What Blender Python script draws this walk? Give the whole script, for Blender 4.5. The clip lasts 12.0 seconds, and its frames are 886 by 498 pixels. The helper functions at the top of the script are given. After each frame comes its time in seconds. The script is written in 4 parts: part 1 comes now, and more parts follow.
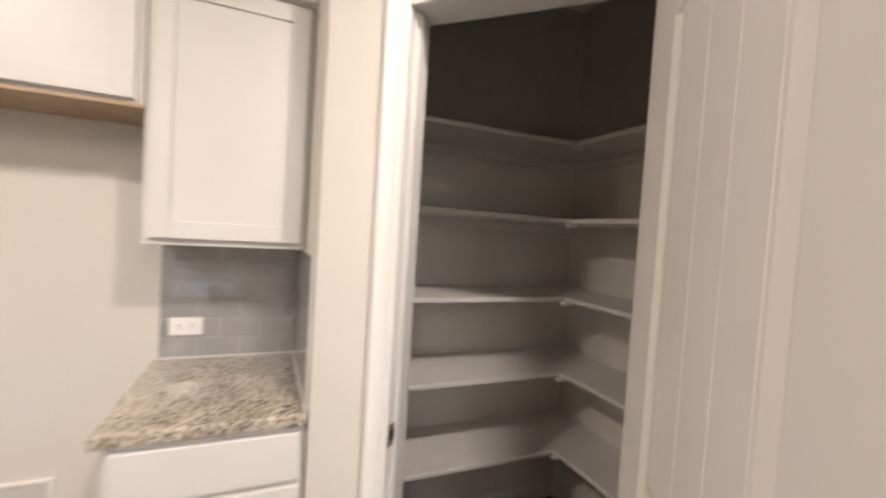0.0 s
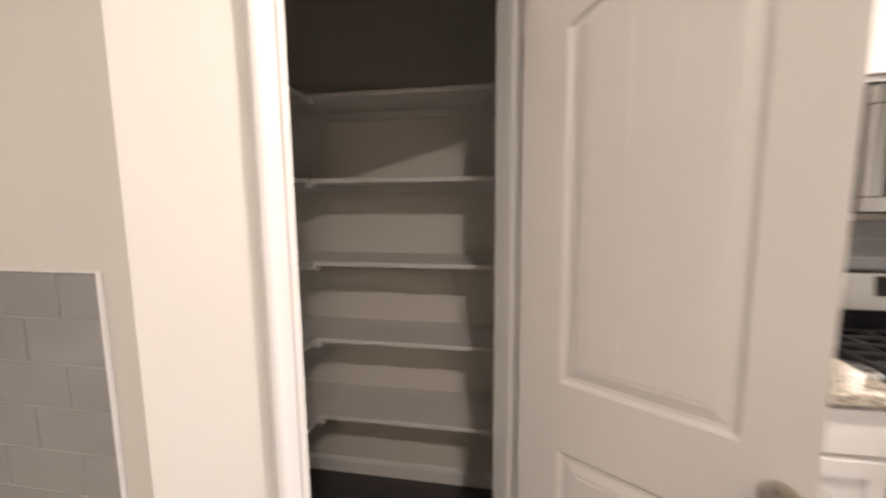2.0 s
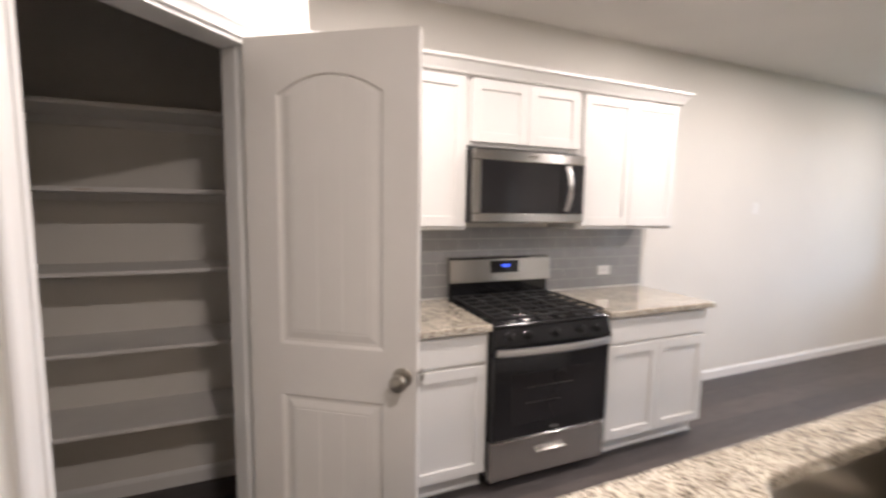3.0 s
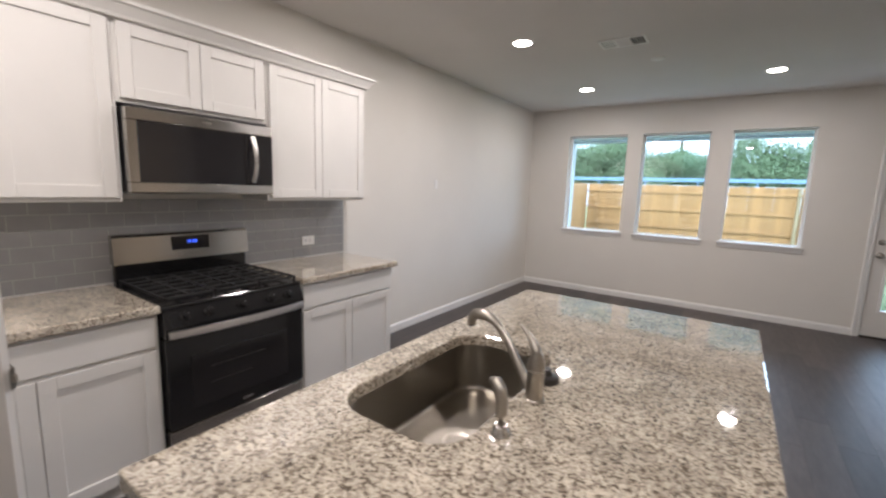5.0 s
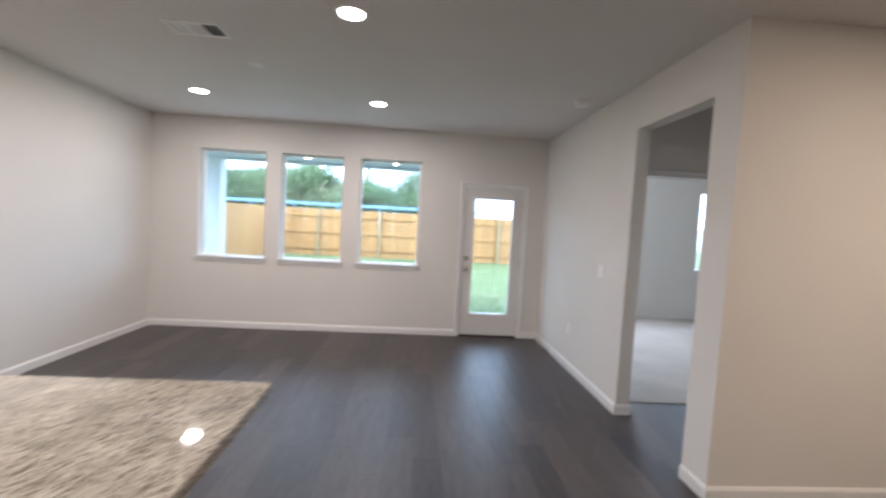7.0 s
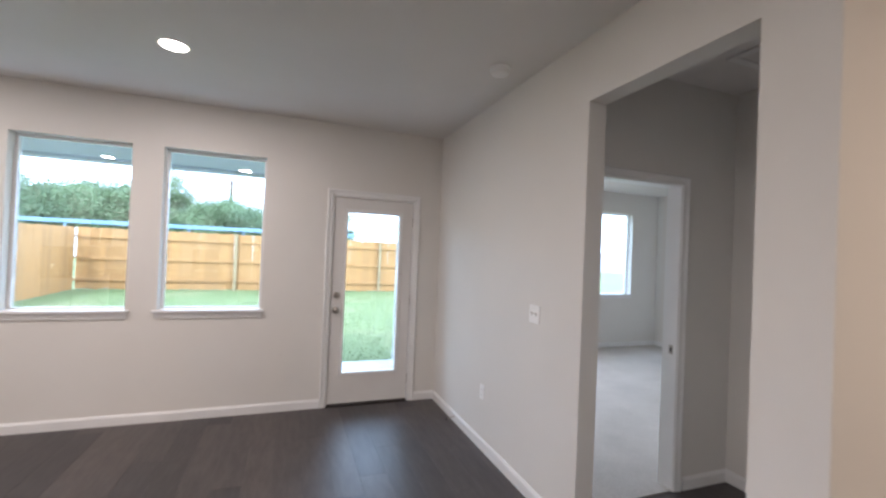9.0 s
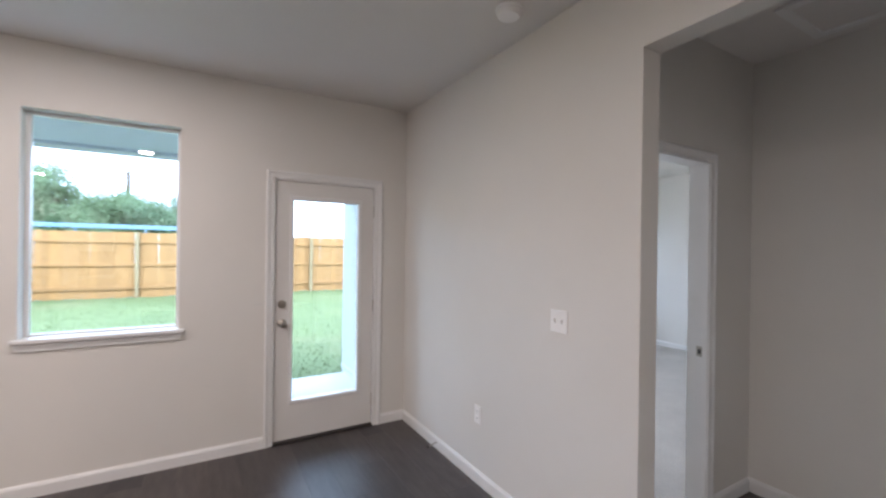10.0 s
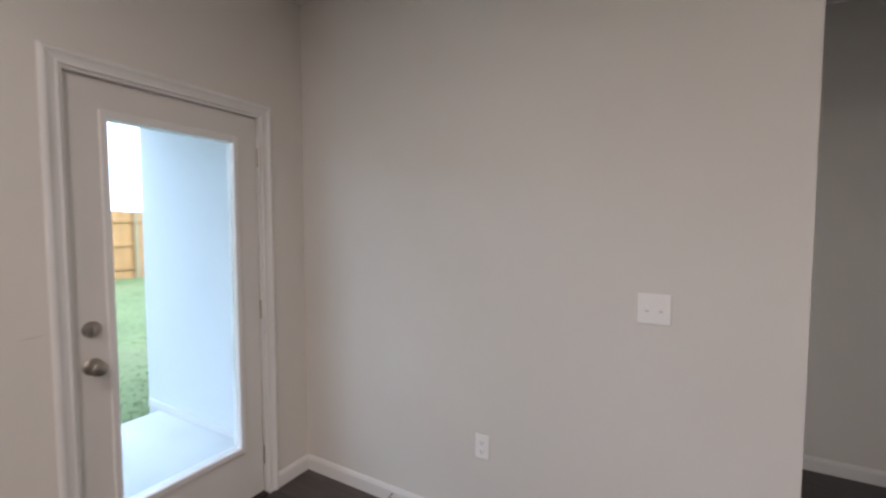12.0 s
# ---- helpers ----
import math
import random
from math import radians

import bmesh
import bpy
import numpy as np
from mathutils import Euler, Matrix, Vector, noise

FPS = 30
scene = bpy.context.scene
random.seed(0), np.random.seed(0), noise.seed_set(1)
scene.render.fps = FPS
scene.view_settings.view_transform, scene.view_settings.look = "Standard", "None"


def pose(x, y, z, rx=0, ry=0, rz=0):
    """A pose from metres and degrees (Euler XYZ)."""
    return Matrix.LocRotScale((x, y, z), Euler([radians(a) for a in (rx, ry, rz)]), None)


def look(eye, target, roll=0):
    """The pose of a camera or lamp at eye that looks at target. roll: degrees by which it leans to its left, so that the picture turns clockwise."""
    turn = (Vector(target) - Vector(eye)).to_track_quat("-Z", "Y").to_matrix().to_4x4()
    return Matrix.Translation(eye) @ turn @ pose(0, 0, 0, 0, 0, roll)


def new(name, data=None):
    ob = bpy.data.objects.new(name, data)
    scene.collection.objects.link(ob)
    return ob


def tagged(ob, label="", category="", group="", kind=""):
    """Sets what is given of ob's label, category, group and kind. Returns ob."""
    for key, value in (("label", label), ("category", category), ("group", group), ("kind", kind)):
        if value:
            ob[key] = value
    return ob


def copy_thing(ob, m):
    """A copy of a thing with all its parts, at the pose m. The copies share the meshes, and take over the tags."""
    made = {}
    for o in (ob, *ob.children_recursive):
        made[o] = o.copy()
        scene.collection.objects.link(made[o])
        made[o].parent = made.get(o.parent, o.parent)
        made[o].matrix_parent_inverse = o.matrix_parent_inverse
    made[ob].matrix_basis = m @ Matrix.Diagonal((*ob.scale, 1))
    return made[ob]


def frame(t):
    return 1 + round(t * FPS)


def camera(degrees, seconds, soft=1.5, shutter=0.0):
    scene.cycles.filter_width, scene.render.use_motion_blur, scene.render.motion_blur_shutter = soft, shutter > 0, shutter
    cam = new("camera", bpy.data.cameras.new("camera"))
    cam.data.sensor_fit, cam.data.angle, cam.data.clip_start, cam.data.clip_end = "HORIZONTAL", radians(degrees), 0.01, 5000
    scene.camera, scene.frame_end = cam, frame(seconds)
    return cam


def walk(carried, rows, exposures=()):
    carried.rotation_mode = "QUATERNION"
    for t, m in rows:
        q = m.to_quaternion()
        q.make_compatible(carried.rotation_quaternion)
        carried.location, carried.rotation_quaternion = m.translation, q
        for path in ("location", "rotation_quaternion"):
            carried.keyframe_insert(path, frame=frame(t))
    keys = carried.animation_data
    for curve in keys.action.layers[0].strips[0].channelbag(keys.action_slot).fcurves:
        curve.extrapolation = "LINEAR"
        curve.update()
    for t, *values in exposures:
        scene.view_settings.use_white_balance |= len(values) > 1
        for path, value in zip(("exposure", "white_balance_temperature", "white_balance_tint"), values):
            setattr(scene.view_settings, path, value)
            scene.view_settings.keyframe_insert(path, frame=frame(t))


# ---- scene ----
cam = camera(93.7, 12.0, soft=2.4, shutter=0.5)
PATH = [
    (0, (1.569, -0.471, 1.464), (0.787, -2.31, 1.387), 3.5),
    (0.5, (1.49, -0.696, 1.467), (0.319, -2.317, 1.418), 2.3),
    (1, (1.537, -0.96, 1.499), (-0.007, -2.223, 1.357), 0.7),
    (1.5, (1.742, -1.12, 1.495), (-0.071, -1.935, 1.278), -0.8),
    (2, (1.962, -1.092, 1.486), (0.012, -1.454, 1.23), -0.5),
    (2.5, (2.213, -1.004, 1.496), (0.237, -0.807, 1.264), 0.4),
    (3, (2.45, -0.996, 1.501), (0.603, -0.255, 1.299), 0.9),
    (3.5, (2.554, -0.986, 1.514), (0.932, 0.169, 1.327), 1.2),
    (3.7, (2.58, -0.962, 1.525), (1.064, 0.328, 1.327), 1.4),
    (5.3, (2.854, -0.713, 1.482), (1.737, 0.919, 1.187), 2.0),
    (5.5, (2.936, -0.665, 1.477), (1.769, 0.932, 1.18), 1.8),
    (6, (3.073, -0.533, 1.489), (2.097, 1.19, 1.209), 1.5),
    (6.5, (3.207, -0.266, 1.491), (2.808, 1.681, 1.262), 2.7),
    (7, (3.375, 0.022, 1.503), (3.518, 2.014, 1.387), 3.2),
    (7.5, (3.564, 0.361, 1.536), (3.919, 2.329, 1.507), 3.5),
    (7.7, (3.561, 0.489, 1.525), (3.997, 2.44, 1.506), 3.3),
    (9.3, (3.667, 1.743, 1.509), (4.434, 3.59, 1.542), 1.9),
    (9.5, (3.639, 1.902, 1.512), (4.473, 3.719, 1.542), 1.5),
    (10, (3.559, 2.239, 1.509), (4.567, 3.967, 1.511), 0.8),
    (10.5, (3.53, 2.585, 1.505), (4.726, 4.188, 1.49), 0.3),
    (11, (3.446, 2.955, 1.475), (4.835, 4.392, 1.427), 0.1),
    (11.5, (3.386, 3.3, 1.469), (4.95, 4.545, 1.391), 0.0),
    (12, (3.405, 3.683, 1.464), (5.142, 4.668, 1.353), -0.0),
]
walk(cam, [(t, look(eye, target, roll)) for t, eye, target, roll in PATH], exposures=[(0.0, 1.84, 6060, 14.5), (1.2, 1.94, 6080, 15), (2.0, 1.98, 6040, 15.5), (3.0, 1.66, 5750, 15.5), (3.5, 1.44, 5680, 14.5),
    (5.5, 1.02, 5560, 14), (6.5, 1.24, 5440, 14.5), (7.5, 1.38, 5680, 16.5), (9.5, 1.39, 5600, 17.5), (12.0, 1.1, 5830, 18)])

# ---------- world, sun, exposure ----------
world = bpy.data.worlds.new("world")
scene.world = world
world.use_nodes = True
wn = world.node_tree
sky = wn.nodes.new("ShaderNodeTexSky")
sky.sky_type = "NISHITA"
sky.sun_disc = False
sky.sun_elevation = radians(48)
sky.sun_rotation = radians(150)
sky.air_density, sky.dust_density, sky.ozone_density = 1.0, 4.0, 1.0
cloud = wn.nodes.new("ShaderNodeMixRGB")
cloud.inputs[0].default_value = 0.75
cloud.inputs[2].default_value = (26.5, 30.5, 35.0, 1)
wn.links.new(sky.outputs[0], cloud.inputs[1])
wn.links.new(cloud.outputs[0], wn.nodes["Background"].inputs[0])
wn.nodes["Background"].inputs[1].default_value = 0.175
sun = new("sun", bpy.data.lights.new("sun", "SUN"))
sun.data.energy, sun.data.angle, sun.data.color = 2.3, radians(8), (1.0, 0.96, 0.9)
sun.matrix_world = look((0, 0, 0), (0.32, 0.58, -0.74))

LAMP_W = 6.9
LAMP_COLOR = (1.0, 0.84, 0.68)


# ---------- materials ----------
def nodes_of(name, rough=0.5, metal=0.0):
    m = bpy.data.materials.new(name)
    m.use_nodes = True
    t = m.node_tree
    b = t.nodes["Principled BSDF"]
    b.inputs["Roughness"].default_value = rough
    b.inputs["Metallic"].default_value = metal
    return m, t, b


def coords(t, scale=(1, 1, 1)):
    tc = t.nodes.new("ShaderNodeTexCoord")
    mp = t.nodes.new("ShaderNodeMapping")
    mp.inputs["Scale"].default_value = scale
    t.links.new(tc.outputs["Object"], mp.inputs[0])
    return mp.outputs[0]


def noise_tex(t, vec, scale, detail=3.0, rough=0.55):
    n = t.nodes.new("ShaderNodeTexNoise")
    n.inputs["Scale"].default_value = scale
    n.inputs["Detail"].default_value = detail
    n.inputs["Roughness"].default_value = rough
    t.links.new(vec, n.inputs["Vector"])
    return n.outputs["Fac"]


def ramp(t, fac, stops):
    r = t.nodes.new("ShaderNodeValToRGB")
    while len(r.color_ramp.elements) < len(stops):
        r.color_ramp.elements.new(0.5)
    for e, (p, c) in zip(r.color_ramp.elements, stops):
        e.position, e.color = p, (*c, 1)
    t.links.new(fac, r.inputs[0])
    return r.outputs[0]


def bump(t, b, height, strength, dist=0.001):
    n = t.nodes.new("ShaderNodeBump")
    n.inputs["Strength"].default_value = strength
    n.inputs["Distance"].default_value = dist
    t.links.new(height, n.inputs["Height"])
    t.links.new(n.outputs[0], b.inputs["Normal"])


def mixed(t, a, b2, fac, mode="MIX"):
    mx = t.nodes.new("ShaderNodeMixRGB")
    mx.blend_type = mode
    for s, v in ((0, fac), (1, a), (2, b2)):
        if isinstance(v, (int, float)):
            mx.inputs[s].default_value = v
        elif isinstance(v, tuple):
            mx.inputs[s].default_value = (*v, 1)
        else:
            t.links.new(v, mx.inputs[s])
    return mx.outputs[0]


def shade(c, k):
    return tuple(v * k for v in c)


def plain(name, color, rough=0.5, metal=0.0, vary=0.06, grain=0.3, scale=3.0, fine=220.0, dist=0.0006):
    """A painted or plain surface with broad and fine variation and fine relief."""
    m, t, b = nodes_of(name, rough, metal)
    v = coords(t)
    big = noise_tex(t, v, scale, 4)
    t.links.new(ramp(t, big, [(0.3, shade(color, 1 - vary)), (0.7, shade(color, 1 + vary))]), b.inputs["Base Color"])
    small = noise_tex(t, v, fine, 2)
    if grain:
        bump(t, b, small, grain, dist)
    rr = t.nodes.new("ShaderNodeMapRange")
    rr.inputs["To Min"].default_value = max(0.02, rough - 0.06)
    rr.inputs["To Max"].default_value = min(1.0, rough + 0.06)
    t.links.new(big, rr.inputs[0])
    t.links.new(rr.outputs[0], b.inputs["Roughness"])
    return m


def make_granite():
    m, t, b = nodes_of("granite", 0.045)
    v = coords(t, (1.0, 1.0, 1.0))
    warp = noise_tex(t, v, 30, 3)
    vo = t.nodes.new("ShaderNodeTexVoronoi")
    vo.inputs["Scale"].default_value = 150
    mv = mixed(t, v, warp, 0.02, "ADD")
    t.links.new(mv, vo.inputs["Vector"])
    sep = t.nodes.new("ShaderNodeSeparateColor")
    t.links.new(vo.outputs["Color"], sep.inputs[0])
    grains = ramp(t, sep.outputs[0], [(0.0, (0.11, 0.09, 0.068)), (0.14, (0.22, 0.188, 0.15)), (0.28, (0.40, 0.36, 0.31)), (0.45, (0.54, 0.50, 0.44)),
                                      (0.62, (0.65, 0.605, 0.51)), (0.85, (0.76, 0.72, 0.63))])
    clouds = noise_tex(t, v, 9, 4, 0.6)
    blot = ramp(t, clouds, [(0.36, (0.68, 0.655, 0.615)), (0.64, (0.95, 0.92, 0.87))])
    col = mixed(t, grains, blot, 1.0, "MULTIPLY")
    speck = noise_tex(t, v, 140, 2)
    fine = ramp(t, speck, [(0.33, (0.45, 0.42, 0.4)), (0.45, (1, 1, 1))])
    t.links.new(mixed(t, col, fine, 0.7, "MULTIPLY"), b.inputs["Base Color"])
    b.inputs["Coat Weight"].default_value, b.inputs["Coat Roughness"].default_value, b.inputs["Coat IOR"].default_value = 1.0, 0.012, 1.75
    return m


def make_brushed(name, color, rough=0.3, axis=(2, 60, 60), stretch=0.0):
    m, t, b = nodes_of(name, rough, 1.0)
    if stretch:
        tg = t.nodes.new("ShaderNodeTangent")
        tg.direction_type, tg.axis = "RADIAL", "Z"
        t.links.new(tg.outputs[0], b.inputs["Tangent"])
        b.inputs["Anisotropic"].default_value, b.inputs["Anisotropic Rotation"].default_value = stretch, 0.25
    v = coords(t, axis)
    n = noise_tex(t, v, 14, 3)
    t.links.new(ramp(t, n, [(0.3, shade(color, 0.88)), (0.7, shade(color, 1.08))]), b.inputs["Base Color"])
    rr = t.nodes.new("ShaderNodeMapRange")
    rr.inputs["To Min"].default_value, rr.inputs["To Max"].default_value = rough - 0.07, rough + 0.08
    t.links.new(n, rr.inputs[0])
    t.links.new(rr.outputs[0], b.inputs["Roughness"])
    return m


def make_plank(name, base, rough, grain_axis, tones=((0.74, 0.74, 0.77), (1.32, 1.27, 1.22)), streaks=0.8):
    """Boards: grain along one axis, each board of its own tone."""
    m, t, b = nodes_of(name, rough)
    info = t.nodes.new("ShaderNodeObjectInfo")
    geo = t.nodes.new("ShaderNodeNewGeometry")
    tone = t.nodes.new("ShaderNodeMath")
    tone.operation = "ADD"
    t.links.new(info.outputs["Random"], tone.inputs[0])
    t.links.new(geo.outputs["Random Per Island"], tone.inputs[1])
    half = t.nodes.new("ShaderNodeMath")
    half.operation = "FRACT"
    t.links.new(tone.outputs[0], half.inputs[0])
    tc = t.nodes.new("ShaderNodeTexCoord")
    off = t.nodes.new("ShaderNodeVectorMath")
    off.operation = "MULTIPLY_ADD"
    off.inputs[1].default_value = grain_axis
    t.links.new(geo.outputs["Position"], off.inputs[0])
    sc = t.nodes.new("ShaderNodeVectorMath")
    sc.operation = "SCALE"
    sc.inputs[0].default_value = (7.1, 13.7, 5.3)
    t.links.new(half.outputs[0], sc.inputs["Scale"])
    t.links.new(sc.outputs[0], off.inputs[2])
    grain = noise_tex(t, off.outputs[0], 6, 5, 0.6)
    fine = noise_tex(t, off.outputs[0], 28, 3, 0.6)
    g = ramp(t, grain, [(0.25, shade(base, 0.72)), (0.5, base), (0.75, shade(base, 1.3))])
    board = ramp(t, half.outputs[0], [(0.0, tones[0]), (0.5, (1, 1, 1)), (1.0, tones[1])])
    col = mixed(t, g, board, 1.0, "MULTIPLY")
    streak = ramp(t, fine, [(0.3, (0.82, 0.82, 0.82)), (0.6, (1.05, 1.05, 1.05))])
    t.links.new(mixed(t, col, streak, streaks, "MULTIPLY"), b.inputs["Base Color"])
    bump(t, b, fine, 0.25, 0.0008)
    return m


def make_glass(name, tint=(0.77, 0.815, 0.82)):
    m = bpy.data.materials.new(name)
    m.use_nodes = True
    t = m.node_tree
    t.nodes.clear()
    out = t.nodes.new("ShaderNodeOutputMaterial")
    tr = t.nodes.new("ShaderNodeBsdfTransparent")
    tr.inputs[0].default_value = (*tint, 1)
    gl = t.nodes.new("ShaderNodeBsdfGlossy")
    gl.inputs["Roughness"].default_value = 0.0
    lw = t.nodes.new("ShaderNodeLayerWeight")
    lw.inputs[0].default_value = 0.5
    p5 = t.nodes.new("ShaderNodeMath")
    p5.operation = "POWER"
    p5.inputs[1].default_value = 5.0
    t.links.new(lw.outputs["Facing"], p5.inputs[0])
    fr = t.nodes.new("ShaderNodeMath")
    fr.operation = "MULTIPLY_ADD"
    fr.inputs[1].default_value, fr.inputs[2].default_value = 0.9, 0.07
    t.links.new(p5.outputs[0], fr.inputs[0])
    mx = t.nodes.new("ShaderNodeMixShader")
    t.links.new(fr.outputs[0], mx.inputs[0])
    t.links.new(tr.outputs[0], mx.inputs[1])
    t.links.new(gl.outputs[0], mx.inputs[2])
    t.links.new(mx.outputs[0], out.inputs[0])
    return m


def make_glow(name, color, strength):
    m = bpy.data.materials.new(name)
    m.use_nodes = True
    t = m.node_tree
    b = t.nodes["Principled BSDF"]
    b.inputs["Base Color"].default_value = (*color, 1)
    b.inputs["Emission Color"].default_value = (*color, 1)
    b.inputs["Emission Strength"].default_value = strength
    return m


def make_leaf(name, base, low=0.55, high=1.7):
    m, t, b = nodes_of(name, 0.7)
    geo = t.nodes.new("ShaderNodeNewGeometry")
    t.links.new(ramp(t, geo.outputs["Random Per Island"], [(0.0, shade(base, low)), (0.6, base), (1.0, shade(base, high))]), b.inputs["Base Color"])
    return m


def make_lawn():
    m, t, b = nodes_of("lawn", 0.9)
    v = coords(t)
    a = noise_tex(t, v, 0.5, 4)
    c = noise_tex(t, v, 40, 3)
    big = ramp(t, a, [(0.3, (0.075, 0.105, 0.03)), (0.55, (0.1, 0.13, 0.042)), (0.75, (0.15, 0.15, 0.065))])
    small = ramp(t, c, [(0.3, (0.85, 0.85, 0.85)), (0.7, (1.12, 1.12, 1.1))])
    t.links.new(mixed(t, big, small, 1.0, "MULTIPLY"), b.inputs["Base Color"])
    bump(t, b, c, 0.3, 0.01)
    return m


def make_carpet():
    m, t, b = nodes_of("carpet", 0.95)
    v = coords(t)
    c = noise_tex(t, v, 190, 3)
    a = noise_tex(t, v, 2.2, 4)
    col = ramp(t, c, [(0.3, (0.4, 0.375, 0.34)), (0.7, (0.62, 0.585, 0.54))])
    t.links.new(mixed(t, col, ramp(t, a, [(0.3, (0.85, 0.85, 0.85)), (0.7, (1.05, 1.05, 1.05))]), 1.0, "MULTIPLY"), b.inputs["Base Color"])
    bump(t, b, c, 0.9, 0.004)
    return m


M_WALL = plain("wall_paint", (0.70, 0.678, 0.635), 0.7, vary=0.025, grain=0.15, scale=1.3, fine=160, dist=0.0012)
M_CEIL = plain("ceiling_paint", (0.71, 0.685, 0.655), 0.85, vary=0.03, grain=0.6, scale=1.1, fine=90, dist=0.002)
M_TRIM = plain("trim_paint", (0.76, 0.755, 0.74), 0.35, vary=0.03, grain=0.12, fine=90)
M_CAB = plain("cabinet_paint", (0.69, 0.68, 0.655), 0.36, vary=0.025, grain=0.12, fine=120)
M_DOOR = plain("door_paint", (0.70, 0.68, 0.65), 0.4, vary=0.03, grain=0.25, fine=70)
M_SHELF = plain("shelf_paint", (0.74, 0.725, 0.70), 0.45, vary=0.05, grain=0.25, fine=60)
M_TILE = plain("grey_glazed_tile", (0.325, 0.326, 0.328), 0.14, vary=0.07, grain=0.1, fine=30, scale=6)
M_GROUT = plain("grout", (0.58, 0.575, 0.56), 0.9, vary=0.05)
M_GRANITE = make_granite()
M_STEEL = make_brushed("brushed_steel", (0.56, 0.545, 0.52), 0.2, (60, 2, 60), 0.93)
M_BRIGHT = make_brushed("bright_steel", (0.74, 0.73, 0.71), 0.32, (60, 60, 2))
M_SINK = make_brushed("satin_steel", (0.36, 0.338, 0.298), 0.3, (2, 50, 50))
M_NICKEL = make_brushed("satin_nickel", (0.42, 0.395, 0.35), 0.34, (20, 20, 20))
M_BLACK = plain("black_enamel", (0.012, 0.012, 0.013), 0.12, vary=0.2, grain=0.05)
M_IRON = plain("cast_iron", (0.008, 0.008, 0.008), 0.78, vary=0.2, grain=0.6, fine=300)
M_DARKGLASS = plain("dark_glass", (0.018, 0.017, 0.018), 0.05, vary=0.1, grain=0.0)
M_DARK = plain("dark_gap", (0.03, 0.03, 0.03), 0.7)
M_WOODRAW = plain("raw_wood", (0.46, 0.34, 0.225), 0.6, vary=0.15, scale=5)
M_PLASTIC = plain("white_plastic", (0.86, 0.855, 0.84), 0.35, vary=0.02, grain=0.05)
M_CABLE = plain("dark_rubber", (0.025, 0.022, 0.02), 0.5)
M_VINYL = plain("window_vinyl", (0.8, 0.8, 0.79), 0.35, vary=0.02, grain=0.05)
M_FLOOR = make_plank("floor_vinyl_plank", (0.058, 0.051, 0.050), 0.44, (4.5, 0.85, 1.0), ((0.72, 0.72, 0.75), (1.42, 1.36, 1.3)), streaks=0.45)
M_FENCE = make_plank("fence_cedar", (0.31, 0.165, 0.055), 0.8, (8.0, 8.0, 0.8), ((0.86, 0.85, 0.84), (1.16, 1.14, 1.12)))
M_POST = plain("fence_post_wood", (0.235, 0.18, 0.095), 0.8, vary=0.12, scale=4)
M_CARPET = make_carpet()
M_LAWN = make_lawn()
M_CONCRETE = plain("concrete", (0.54, 0.545, 0.54), 0.85, vary=0.08, grain=0.5, fine=80)
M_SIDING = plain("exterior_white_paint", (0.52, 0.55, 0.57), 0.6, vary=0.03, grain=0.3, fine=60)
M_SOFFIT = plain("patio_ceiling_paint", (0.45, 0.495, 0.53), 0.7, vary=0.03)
M_GRAVEL = plain("pale_gravel_bank", (0.30, 0.31, 0.31), 0.95, vary=0.25, scale=0.8, grain=0.8, fine=12, dist=0.05)
M_RAIL = plain("blue_grey_metal", (0.12, 0.20, 0.27), 0.5, vary=0.1)
M_BARK = plain("bark", (0.12, 0.09, 0.065), 0.9, vary=0.25, scale=6, grain=0.8, fine=25, dist=0.02)
M_LEAF_A = make_leaf("leaves_green", (0.125, 0.18, 0.08), 0.78, 1.3)
M_LEAF_B = make_leaf("leaves_dark", (0.105, 0.16, 0.078), 0.78, 1.3)
M_GLASS = make_glass("window_glass")
M_LENS = make_glow("lamp_lens", (1.0, 0.86, 0.68), 14.0)
M_CLOCK = make_glow("clock_display", (0.1, 0.2, 1.0), 0.9)


# ---------- building helpers ----------
def box(bm, x0, y0, z0, x1, y1, z1, bev=0.0, seg=1):
    """One box between two corners, its edges rounded by bev."""
    m = Matrix.LocRotScale(((x0 + x1) / 2, (y0 + y1) / 2, (z0 + z1) / 2), None, (abs(x1 - x0), abs(y1 - y0), abs(z1 - z0)))
    vs = bmesh.ops.create_cube(bm, size=1.0, matrix=m)["verts"]
    if bev:
        es = list({e for v in vs for e in v.link_edges})
        bmesh.ops.bevel(bm, geom=es, offset=bev, segments=seg, affect="EDGES", profile=0.5)
    return bm


def cyl(bm, p0, p1, r0, r1=None, n=16):
    """A round bar or cone from p0 to p1."""
    p0, p1 = Vector(p0), Vector(p1)
    d = p1 - p0
    m = Matrix.Translation((p0 + p1) / 2) @ d.to_track_quat("Z", "Y").to_matrix().to_4x4()
    bmesh.ops.create_cone(bm, cap_ends=True, segments=n, radius1=r0, radius2=r0 if r1 is None else r1, depth=d.length, matrix=m)
    return bm


def lathe(bm, profile, n=24, m=Matrix()):
    """Turns (radius, height) pairs about z."""
    rings = []
    for r, z in profile:
        rings.append([bm.verts.new(m @ Vector((r * math.cos(2 * math.pi * k / n), r * math.sin(2 * math.pi * k / n), z))) for k in range(n)])
    for a, b in zip(rings, rings[1:]):
        for k in range(n):
            bm.faces.new((a[k], a[(k + 1) % n], b[(k + 1) % n], b[k]))
    if profile[0][0] > 1e-5:
        bm.faces.new(list(reversed(rings[0])))
    if profile[-1][0] > 1e-5:
        bm.faces.new(rings[-1])
    return bm


